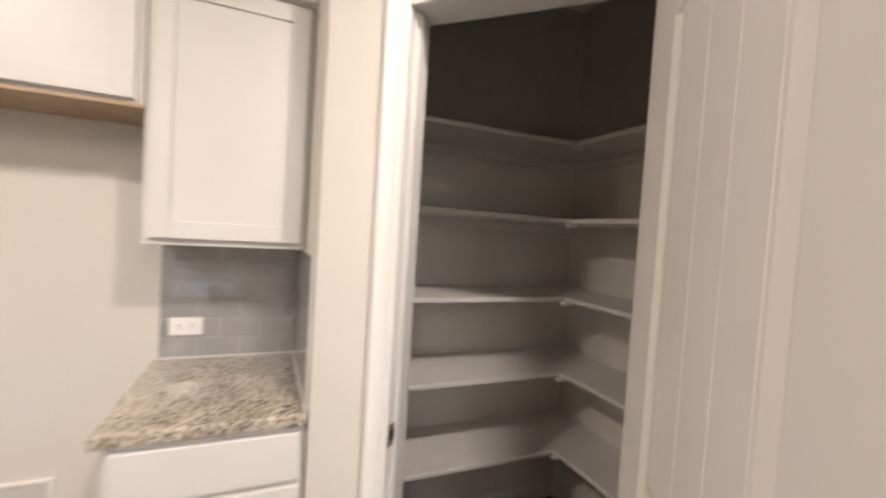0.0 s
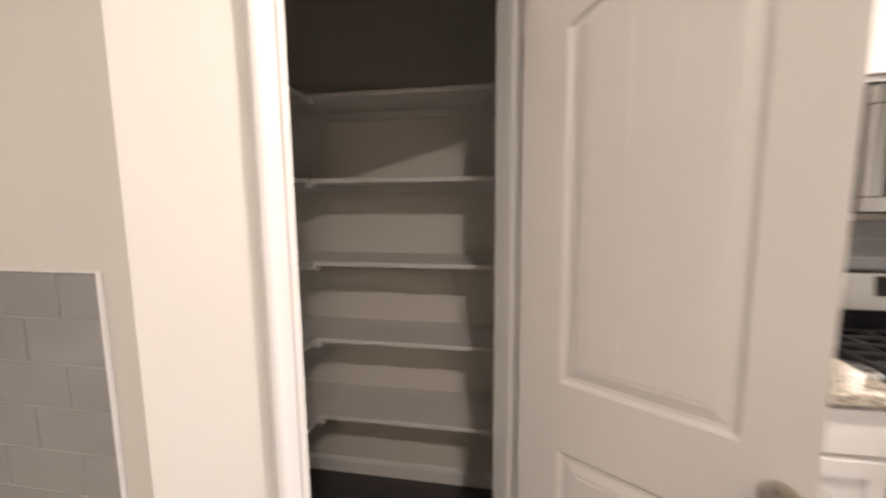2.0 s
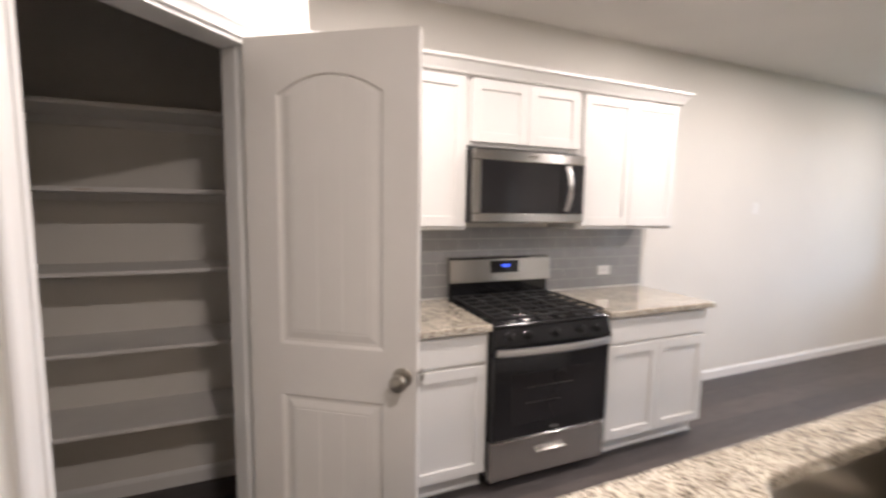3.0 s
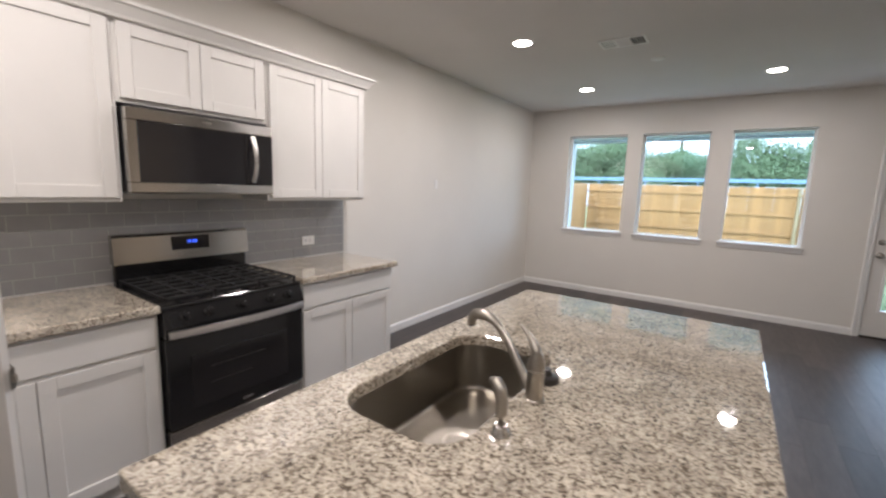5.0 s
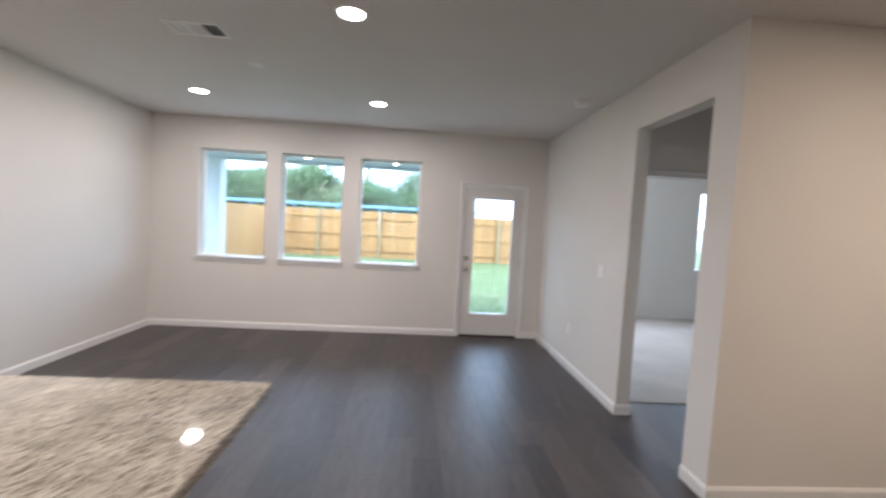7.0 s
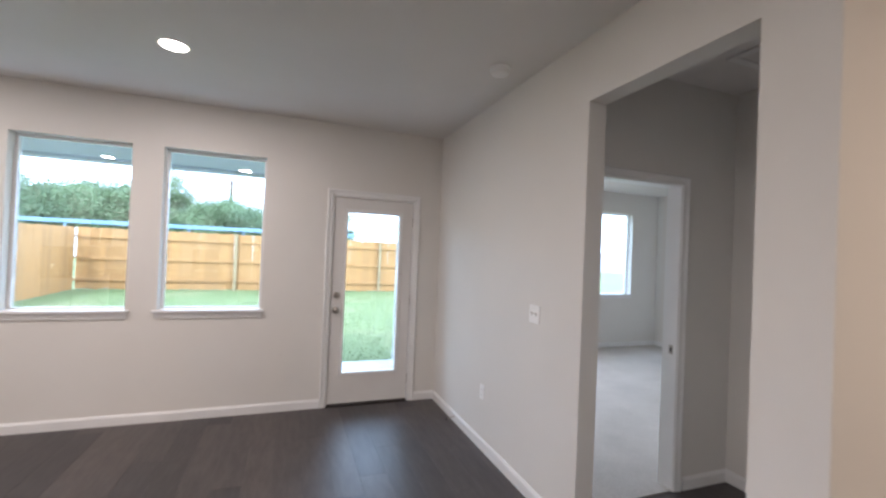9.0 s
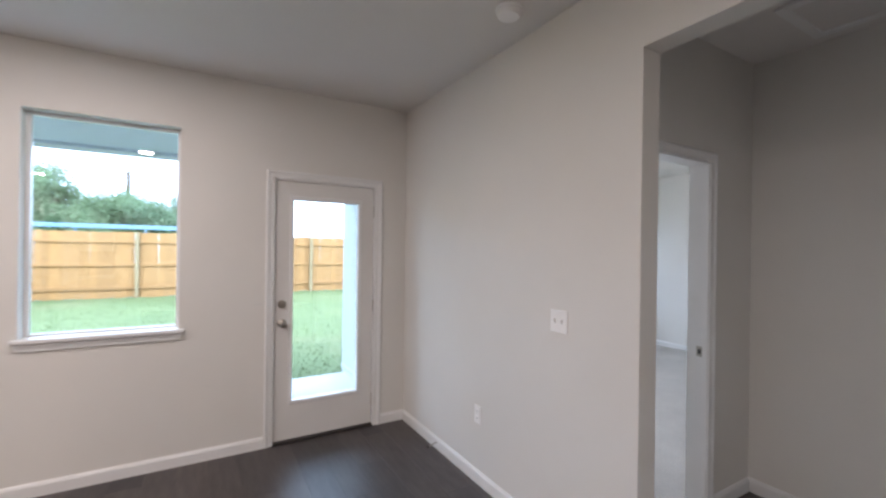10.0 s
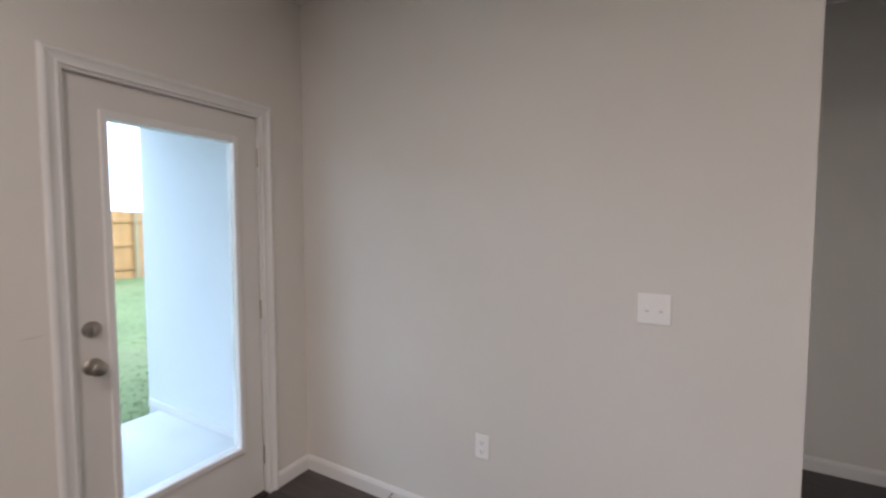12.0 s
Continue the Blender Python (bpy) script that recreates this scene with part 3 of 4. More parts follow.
# Added out of view: an entry light assumed from the warmly lit wall.
downlight(6.2, 0.6, watts=18.0, color=(1.0, 0.74, 0.48))


# ---------- kitchen cabinets ----------
def shaker(parent, name, w, h, m, hinge_label="", slab=False):
    """A cabinet front of width w (local y) and height h (local z), its face towards +x."""
    t, r, rec = 0.02, 0.057, 0.009

    def made(n, dims, bev, under):
        bm = boxes(dims, bev=bev)
        bm.transform(m)
        return part(n, bm, M_CAB, under)
    if slab:
        return made(name, (0, 0, 0, t, w, h), 0.0025, parent)
    door = made(name, (0.002, r - 0.004, r - 0.004, t - rec, w - r + 0.004, h - r + 0.004), 0, parent)
    for a, b in ((0, r), (w - r, w)):
        made("stile", (0, a, 0, t, b, h), 0.0015, door)
    for a, b in ((0, r), (h - r, h)):
        made("rail", (0, r, a, t, w - r, b), 0.0015, door)
    return door


def wall_cabinet(m, w, h, depth, splits, label, under=None):
    """Local: back at x=0, width along y from 0, bottom at z=0, doors at x=depth."""
    c = thing("wall_cabinet", m, label, "cabinet", "kitchen wall cabinets")
    part("body", boxes((0, 0, 0.012, depth - 0.02, w, h)), M_CAB, c)
    part("bottom_rail", boxes((0.0, 0, 0, depth - 0.018, w, 0.0118), bev=0.002), under or M_CAB, c)
    g = 0.018
    n = splits
    dw = (w - 2 * g - 0.004 * (n - 1)) / n
    for k in range(n):
        shaker(c, "door", dw, h - 0.036, Matrix.Translation((depth - 0.02, g + k * (dw + 0.004), 0.022)))
    return c


def base_cabinet(m, w, splits, drawers, label, depth=0.63):
    c = thing("base_cabinet", m, label, "cabinet", "kitchen base cabinets")
    part("body", boxes((0, 0, 0.105, depth - 0.02, w, 0.876)), M_CAB, c)
    part("toe_kick", boxes((0, 0, 0, depth - 0.085, w, 0.105)), M_CAB, c, "white recessed toe kick")
    part("shoe_moulding", boxes((depth - 0.085, 0, 0, depth - 0.07, w, 0.02), bev=0.005), M_TRIM, c)
    g = 0.016
    n = splits
    dw = (w - 2 * g - 0.004 * (n - 1)) / n
    for k in range(n):
        shaker(c, "door", dw, 0.58, Matrix.Translation((depth - 0.02, g + k * (dw + 0.004), 0.12)))
    n = drawers
    dw = (w - 2 * g - 0.004 * (n - 1)) / n
    for k in range(n):
        shaker(c, "drawer_front", dw, 0.14, Matrix.Translation((depth - 0.02, g + k * (dw + 0.004), 0.718)), slab=True)
    return c


UP_TOP = 2.225
wall_cabinet(pose(0.001, -0.857, 1.372), 0.857, UP_TOP - 1.372, 0.32, 2, "white painted shaker wall cabinet with two doors beside the microwave")
wall_cabinet(pose(0.001, 0.001, 1.845), 0.773, UP_TOP - 1.845, 0.32, 2, "short white shaker wall cabinet above the microwave")
wall_cabinet(pose(0.001, 0.776, 1.372), 0.835, UP_TOP - 1.372, 0.32, 2, "white painted shaker wall cabinet at the end of the run")
base_cabinet(pose(0.001, -0.857, 0), 0.855, 2, 1, "white painted base cabinet with drawer and two doors beside range")
base_cabinet(pose(0.001, 0.772, 0), 0.838, 2, 1, "white painted base cabinet with a wide drawer over two doors")

# small counter beside the pantry, facing +y: local x becomes world y


def facing_y(ob_matrix_x, z, w):
    """A pose with local x towards +y and local y towards -x, starting at world x = ob_matrix_x + w."""
    return Matrix.Translation((ob_matrix_x + w, BACK + 0.001, z)) @ pose(0, 0, 0, 0, 0, 90)


wall_cabinet(facing_y(1.44, 1.372, 0.492), 0.492, UP_TOP - 1.372, 0.32, 1, "white shaker wall cabinet with one door above the small counter")
wall_cabinet(facing_y(1.936, 1.79, 0.93), 0.93, UP_TOP - 1.79, 0.335, 2, "white shaker wall cabinet above the empty refrigerator bay", under=M_WOODRAW)
base_cabinet(facing_y(1.44, 0, 0.49), 0.49, 1, 1, "narrow white base cabinet with a drawer below the small counter")


def crown(p, q, n, label):
    """Crown moulding from p to q (x, y), its profile leaning out along n, with a return at q."""
    p, q, n = Vector((*p, 0)), Vector((*q, 0)), Vector((*n, 0))
    prof = [(0, 0), (0.012, 0), (0.016, 0.012), (0.04, 0.05), (0.052, 0.058), (0.052, 0.075), (0, 0.075)]
    d = (q - p).normalized()
    bm = bmesh.new()
    a = [bm.verts.new(p + n * o + Vector((0, 0, z))) for o, z in prof]
    b = [bm.verts.new(q + n * o + d * o + Vector((0, 0, z))) for o, z in prof]
    c = [bm.verts.new(q - n * 0.32 + d * o + Vector((0, 0, z))) for o, z in prof]
    for u, v in ((a, b), (b, c)):
        for k in range(len(prof)):
            j = (k + 1) % len(prof)
            bm.faces.new((u[k], u[j], v[j], v[k]))
    bm.faces.new(a)
    bm.faces.new(list(reversed(c)))
    bm.transform(Matrix.Translation((0, 0, UP_TOP - 0.004)))
    single("crown_moulding", bm, M_CAB, label, "moulding")


crown((0.325, -0.857), (0.325, 1.612), (1, 0), "white crown moulding along the top of the wall cabinets")
crown((1.44, BACK + 0.34), (2.866, BACK + 0.34), (0, 1), "white crown moulding above the refrigerator bay cabinets")


def counter(outline, z0=0.876, z1=0.914, label="", name="countertop", bev=0.006):
    bm = prism(bmesh.new(), outline, z0, z1)
    es = [e for e in bm.edges if abs(e.verts[0].co.z - e.verts[1].co.z) < 1e-6]
    bmesh.ops.bevel(bm, geom=es, offset=bev, segments=2, affect="EDGES", profile=0.5)
    return single(name, bm, M_GRANITE, label, "countertop")


counter([(0.002, -0.857), (0.65, -0.857), (0.65, 0.0), (0.002, 0.0)], label="speckled beige granite countertop beside the range")
counter([(0.002, 0.771), (0.65, 0.771), (0.65, 1.64), (0.002, 1.64)], label="speckled beige granite countertop at the end of the run")
counter([(1.439, BACK + 0.002), (1.952, BACK + 0.002), (1.952, -1.708), (1.439, -1.708)], label="speckled beige granite countertop between pantry and refrigerator bay")


# ---------- range ----------
def gas_range(m):
    r = thing("gas_range", m, "black and stainless steel gas range with a digital clock", "range")
    w = 0.758
    part("body", boxes((0.03, 0.002, 0.06, 0.60, w - 0.002, 0.885), bev=0.004), M_BLACK, r, "black enamel body")
    for x in (0.08, 0.55):
        for y in (0.05, w - 0.05):
            part("foot", cyl(bmesh.new(), (x, y, 0), (x, y, 0.06), 0.018, n=12), M_CABLE, r)
    part("storage_drawer", boxes((0.60, 0.004, 0.055, 0.645, w - 0.004, 0.272), bev=0.006), M_STEEL, r, "stainless steel drawer")
    part("drawer_pull", boxes((0.645, 0.28, 0.165, 0.655, 0.47, 0.19), (0.655, 0.275, 0.183, 0.668, 0.475, 0.193), bev=0.003), M_STEEL, r)
    part("oven_door", boxes((0.60, 0.004, 0.280, 0.655, w - 0.004, 0.745), bev=0.008), M_BLACK, r, "black glass oven door")
    part("oven_window", boxes((0.6551, 0.11, 0.36, 0.657, w - 0.11, 0.64), bev=0.0008), M_DARKGLASS, r)
    # Thin strips on the glass draw the rack's faint reflected lines.
    part("rack_reflection", boxes((0.6571, 0.2, 0.555, 0.6574, 0.5, 0.5572), (0.6571, 0.2, 0.47, 0.6574, 0.42, 0.4716)), M_SINK, r)
    part("badge", boxes((0.6551, 0.36, 0.305, 0.6565, 0.42, 0.318), bev=0.0005), M_STEEL, r)
    pts, n = [], 17
    for k in range(n):
        s = k / (n - 1)
        pts.append((0.668 + 0.034 * math.sin(math.pi * s) ** 0.7, 0.012 + s * (w - 0.024), 0.766))
    bm = bmesh.new()
    prev = None
    for x, y, z in pts:
        ring = [bm.verts.new((x + dx, y, z + dz)) for dx, dz in ((-0.008, -0.02), (0.006, -0.017), (0.009, 0), (0.006, 0.017), (-0.008, 0.02))]
        if prev:
            for k in range(5):
                bm.faces.new((prev[k], prev[(k + 1) % 5], ring[(k + 1) % 5], ring[k]))
        else:
            bm.faces.new(ring)
        prev = ring
    bm.faces.new(list(reversed(prev)))
    box(bm, 0.65, 0.012, 0.75, 0.67, 0.04, 0.782)
    box(bm, 0.65, w - 0.04, 0.75, 0.67, w - 0.012, 0.782)
    part("door_handle", bm, M_BRIGHT, r, "curved stainless steel handle", smooth=True)
    bm = bmesh.new()
    prism(bm, [(0.60, 0.752), (0.66, 0.752), (0.665, 0.80), (0.625, 0.895), (0.60, 0.90)], 0.004, w - 0.004)
    bm.transform(Matrix(((1, 0, 0, 0), (0, 0, 1, 0), (0, 1, 0, 0), (0, 0, 0, 1))))
    part("control_panel", bm, M_BLACK, r, "black sloping control panel")
    for y in (0.10, 0.21, 0.38, 0.55, 0.66):
        bm = lathe(bmesh.new(), [(0.026, 0), (0.026, 0.006), (0.021, 0.010), (0.019, 0.028), (0.016, 0.031), (0.0, 0.031)], 20)
        box(bm, -0.006, -0.020, 0.024, 0.006, 0.020, 0.036, bev=0.002)
        bm.transform(Matrix.Translation((0.646, y, 0.842)) @ pose(0, 0, 0, 0, 67))
        kb = part("burner_knob", bm, M_BLACK, r, "black burner knob", smooth=True)
        part("knob_mark", boxes((0.672, y - 0.002, 0.848, 0.676, y + 0.002, 0.866)), M_STEEL, kb)
    bm = boxes((0.03, 0.0, 0.885, 0.635, w, 0.902), bev=0.004)
    part("cooktop", bm, M_BLACK, r, "black enamel cooktop")
    for gx, gy, rr in ((0.18, 0.17, 0.038), (0.47, 0.17, 0.048), (0.18, 0.59, 0.038), (0.47, 0.59, 0.044), (0.33, 0.38, 0.05)):
        bm = lathe(bmesh.new(), [(rr, 0.902), (rr, 0.910), (rr * 0.8, 0.913), (rr * 0.8, 0.92), (rr * 0.7, 0.923), (0, 0.924)], 20, Matrix.Translation((gx, gy, 0)))
        part("burner", bm, M_IRON, r, "black burner cap", smooth=True)
    for y0, y1 in ((0.02, 0.255), (0.262, 0.496), (0.503, 0.738)):
        bm = bmesh.new()
        z0, z1, tk = 0.926, 0.938, 0.011
        for x in (0.06, 0.605):
            box(bm, x, y0, z0, x + tk, y1, z1, bev=0.002)
        for y in (y0, y1 - tk):
            box(bm, 0.06, y, z0, 0.616, y + tk, z1, bev=0.002)
        yc = (y0 + y1) / 2
        box(bm, 0.07, yc - tk / 2, z0, 0.606, yc + tk / 2, z1, bev=0.002)
        for x in (0.15, 0.24, 0.335, 0.43, 0.52):
            box(bm, x, y0 + 0.01, z0, x + tk, y1 - 0.01, z1, bev=0.002)
        for x in (0.065, 0.60):
            for y in (y0 + 0.001, y1 - 0.012):
                box(bm, x, y, 0.902, x + tk, y + tk, z0)
        part("grate", bm, M_IRON, r, "black cast iron grate")
    bm = boxes((0.012, 0.012, 0.885, 0.05, w - 0.012, 1.02), bev=0.003)
    part("backguard_base", bm, M_BLACK, r)
    bm = bmesh.new()
    prism(bm, [(0.012, 1.02), (0.072, 1.02), (0.060, 1.165), (0.05, 1.178), (0.012, 1.18)], 0.004, w - 0.004)
    bm.transform(Matrix(((1, 0, 0, 0), (0, 0, 1, 0), (0, 1, 0, 0), (0, 0, 0, 1))))
    bg = part("backguard", bm, M_STEEL, r, "stainless steel backguard")
    part("display_panel", boxes((0.0625, 0.29, 1.075, 0.070, 0.50, 1.155), bev=0.001), M_DARKGLASS, bg, "black glass control display")
    for k, y in enumerate((0.375, 0.388, 0.405, 0.418)):
        bm = boxes((0.0701, y, 1.112, 0.0706, y + 0.002, 1.13), (0.0701, y + 0.007, 1.112, 0.0706, y + 0.009, 1.13), (0.0701, y, 1.128, 0.0706, y + 0.009, 1.13))
        part("clock_digit", bm, M_CLOCK, bg)
    return r


gas_range(pose(0.005, 0.006, 0))


# ---------- microwave ----------
def microwave(m):
    o = thing("microwave", m, "stainless steel over-range microwave with a black window", "microwave")
    w, h, d = 0.757, 0.412, 0.375
    part("body", boxes((0.0, 0, 0.0, d - 0.035, w, h), bev=0.003), M_BLACK, o, "dark grey metal case")
    x0, x1 = d - 0.035, d
    part("top_strip", boxes((x0, 0, h - 0.062, x1, w, h - 0.004), bev=0.004), M_STEEL, o)
    part("bottom_strip", boxes((x0, 0, 0.004, x1, w, 0.056), bev=0.004), M_STEEL, o)
    part("side_strip", boxes((x0, 0, 0.056, x1, 0.045, h - 0.062), bev=0.002), M_STEEL, o)
    part("window", boxes((x0, 0.045, 0.056, x1 - 0.004, 0.585, h - 0.062), bev=0.002), M_DARKGLASS, o, "dark tinted glass window")
    part("control_panel", boxes((x0, 0.587, 0.056, x1 - 0.003, w, h - 0.062), bev=0.002), M_DARKGLASS, o, "black touch control panel")
    bm = bmesh.new()
    pts = []
    for k in range(13):
        s = k / 12
        pts.append((x1 + 0.004 + 0.036 * math.sin(math.pi * s) ** 0.8, 0.625, 0.075 + s * 0.26))
    tube(bm, pts, 0.013, 10)
    part("door_handle", bm, M_BRIGHT, o, "curved stainless steel handle", smooth=True)
    part("badge", boxes((x1, 0.345, h - 0.038, x1 + 0.0012, 0.395, h - 0.028), bev=0.0004), M_SINK, o, "small grey maker's badge")
    part("vent_grille", boxes(*[(x0 + 0.004, 0.03 + k * 0.023, h - 0.003, x1 - 0.004, 0.045 + k * 0.023, h + 0.001) for k in range(30)]), M_DARK, o)
    return o


microwave(pose(0.002, 0.01, 1.414))


# ---------- island ----------
IX0, IX1, IY0, IY1 = 1.80, 2.905, -0.52, 1.50


def rounded(x0, y0, x1, y1, r, n=6):
    pts = []
    for cx, cy, a in ((x1 - r, y1 - r, 0), (x0 + r, y1 - r, 90), (x0 + r, y0 + r, 180), (x1 - r, y0 + r, 270)):
        for k in range(n + 1):
            t = radians(a + 90 * k / n)
            pts.append((cx + r * math.cos(t), cy + r * math.sin(t)))
    return pts


SX0, SX1, SY0, SY1 = 1.915, 2.300, -0.075, 0.635


def ring_slab(bm, outer, inner, z0, z1):
    """A slab with a hole: both outlines go round the same way."""
    from_o = [[bm.verts.new((x, y, z)) for x, y in outer] for z in (z0, z1)]
    from_i = [[bm.verts.new((x, y, z)) for x, y in inner] for z in (z0, z1)]
    n, k = len(outer), len(inner)
    for j in range(n):
        bm.faces.new((from_o[0][j], from_o[0][(j + 1) % n], from_o[1][(j + 1) % n], from_o[1][j]))
    for j in range(k):
        bm.faces.new((from_i[1][j], from_i[1][(j + 1) % k], from_i[0][(j + 1) % k], from_i[0][j]))
    for lv in (0, 1):
        es = []
        for ring in (from_o[lv], from_i[lv]):
            for j in range(len(ring)):
                es.append(bm.edges.get((ring[j], ring[(j + 1) % len(ring)])))
        bmesh.ops.triangle_fill(bm, use_beauty=True, edges=es)
    return bm


bm = bmesh.new()
ring_slab(bm, rounded(IX0, IY0, IX1, IY1, 0.012, 3), rounded(SX0, SY0, SX1, SY1, 0.11, 8), 0.876, 0.914)
es = [e for e in bm.edges if abs(e.verts[0].co.z - 0.914) < 1e-5 and abs(e.verts[1].co.z - 0.914) < 1e-5 and len(e.link_faces) == 2 and abs(e.link_faces[0].normal.z - e.link_faces[1].normal.z) > 0.5]
bmesh.ops.bevel(bm, geom=es, offset=0.006, segments=2, affect="EDGES", profile=0.5)
single("island_countertop", bm, M_GRANITE, "large polished speckled beige granite island top with a sink cutout", "countertop")

isl = thing("kitchen_island", pose(0, 0, 0), "white painted kitchen island base with panelled sides", "island")
part("body", boxes((IX0 + 0.06, IY0 + 0.04, 0.1, IX0 + 0.065 + 0.02, IY1 - 0.04, 0.876), (IX1 - 0.34, IY0 + 0.04, 0.0, IX1 - 0.30, IY1 - 0.04, 0.876), (IX0 + 0.085, IY0 + 0.04, 0, IX1 - 0.34, IY0 + 0.06, 0.876),
                   (IX0 + 0.085, IY1 - 0.06, 0, IX1 - 0.34, IY1 - 0.04, 0.876)), M_CAB, isl)
part("toe_kick", boxes((IX0 + 0.12, IY0 + 0.06, 0, IX0 + 0.135, IY1 - 0.06, 0.1)), M_CAB, isl)
for k in range(4):
    dw = (IY1 - IY0 - 0.1) / 4
    m = Matrix.Translation((IX0 + 0.06, IY0 + 0.05 + (k + 1) * dw - 0.004, 0.12)) @ pose(0, 0, 0, 0, 0, 180)
    shaker(isl, "door", dw - 0.008, 0.58, m)
    shaker(isl, "drawer_front", dw - 0.008, 0.14, Matrix.Translation((0, 0, 0.598)) @ m, slab=True)
part("base_trim", boxes((IX1 - 0.30, IY0 + 0.03, 0, IX1 - 0.288, IY1 - 0.028, 0.085), (IX0 + 0.085, IY1 - 0.04, 0, IX1 - 0.30, IY1 - 0.028, 0.085), bev=0.003), M_TRIM, isl)


# ---------- sink and tap ----------
def sink():
    s = thing("undermount_sink", pose((SX0 + SX1) / 2, (SY0 + SY1) / 2, 0.67), "satin stainless steel single-bowl undermount sink", "sink")
    ox, oy, oz = (SX0 + SX1) / 2, (SY0 + SY1) / 2, 0.67
    bm = bmesh.new()
    rings = []
    for grow, z, r in ((0.035, 0.8745, 0.13), (0.004, 0.8745, 0.112), (0.004, 0.86, 0.112), (0.001, 0.71, 0.108), (-0.0005, 0.699, 0.107), (-0.004, 0.692, 0.103), (-0.010, 0.688, 0.097), (-0.06, 0.685, 0.06), (-0.13, 0.680, 0.04)):
        rings.append([bm.verts.new((x - ox, y - oy, z - oz)) for x, y in rounded(SX0 - grow, SY0 - grow, SX1 + grow, SY1 + grow, r, 8)])
    for a, b in zip(rings, rings[1:]):
        for k in range(len(a)):
            j = (k + 1) % len(a)
            bm.faces.new((a[k], a[j], b[j], b[k]))
    bm.faces.new(rings[-1])
    part("bowl", bm, M_SINK, s, "satin steel bowl", smooth=True)
    bm = lathe(bmesh.new(), [(0.055, 0.011), (0.053, 0.014), (0.04, 0.013), (0.036, 0.010), (0.0, 0.010)], 28)
    part("drain", bm, M_NICKEL, s, "round steel drain strainer", smooth=True)


sink()


def faucet():
    f = thing("kitchen_faucet", pose(2.352, 0.278, 0.914), "satin nickel single-lever kitchen faucet with arched spout", "faucet")
    bm = lathe(bmesh.new(), [(0.029, 0), (0.029, 0.004), (0.0255, 0.007), (0.0245, 0.05), (0.0245, 0.08), (0.0248, 0.09), (0.0236, 0.105), (0.020, 0.124), (0.0145, 0.14), (0.0, 0.146)], 28)
    part("valve_body", bm, M_NICKEL, f, smooth=True)
    part("body_ring", lathe(bmesh.new(), [(0.0252, 0.0868), (0.0258, 0.0888), (0.0252, 0.0908)], 28), M_STEEL, f, smooth=True)
    pts = []
    ctl = [Vector((-0.02, 0.0, 0.03)), Vector((-0.085, 0.02, 0.12)), Vector((-0.14, 0.04, 0.215)), Vector((-0.235, 0.065, 0.185))]
    for k in range(19):
        s = k / 18
        q = (1 - s) ** 3 * ctl[0] + 3 * s * (1 - s) ** 2 * ctl[1] + 3 * s * s * (1 - s) * ctl[2] + s ** 3 * ctl[3]
        pts.append(q)
    rad = [0.0175 - 0.0065 * math.sin(math.pi * min(1, k / 16)) for k in range(19)]
    pts.append(pts[-1] + Vector((-0.016, 0.004, -0.016)))
    rad.append(0.0155)
    pts.append(pts[-1] + Vector((-0.002, 0.0, -0.02)))
    rad.append(0.0145)
    part("spout", tube(bmesh.new(), pts, rad, 16), M_NICKEL, f, "arched satin nickel spout", smooth=True)
    tip = pts[-1]
    part("aerator", cyl(bmesh.new(), tip, tip + Vector((0, 0, -0.006)), 0.012, n=14), M_DARK, f)
    lever = [Vector((0.0, 0, 0.118)), Vector((-0.006, 0.004, 0.14)), Vector((-0.018, 0.011, 0.16)), Vector((-0.038, 0.022, 0.178)), Vector((-0.062, 0.034, 0.189)), Vector((-0.074, 0.04, 0.192))]
    part("lever", tube(bmesh.new(), lever, [0.0195, 0.0155, 0.0115, 0.008, 0.0055, 0.003], 12), M_NICKEL, f, "slim curved lever", smooth=True)


faucet()
sp = thing("side_sprayer", pose(2.354, 0.071, 0.914), "satin nickel side sprayer standing beside the faucet", "sprayer")
bm = lathe(bmesh.new(), [(0.026, 0), (0.026, 0.003), (0.021, 0.010), (0.0155, 0.022), (0.0, 0.023)], 24)
part("holder", bm, M_STEEL, sp, "bright flared holder", smooth=True)
part("handle", tube(bmesh.new(), [(0, 0, 0.02), (0, 0, 0.05), (-0.002, 0.002, 0.085), (-0.010, 0.006, 0.105), (-0.026, 0.014, 0.118), (-0.042, 0.022, 0.114)], [0.0125, 0.0135, 0.0148, 0.0165, 0.0155, 0.0095], 16), M_NICKEL, sp, smooth=True)
bm = lathe(bmesh.new(), [(0.036, 0), (0.038, 0.006), (0.034, 0.018), (0.016, 0.022), (0.012, 0.034), (0.016, 0.04), (0.0, 0.042)], 24)
bm.transform(pose(2.338, 0.41, 0.914))
single("sink_stopper", bm, M_CABLE, "dark rubber sink stopper lying on the granite", "stopper", smooth=True)


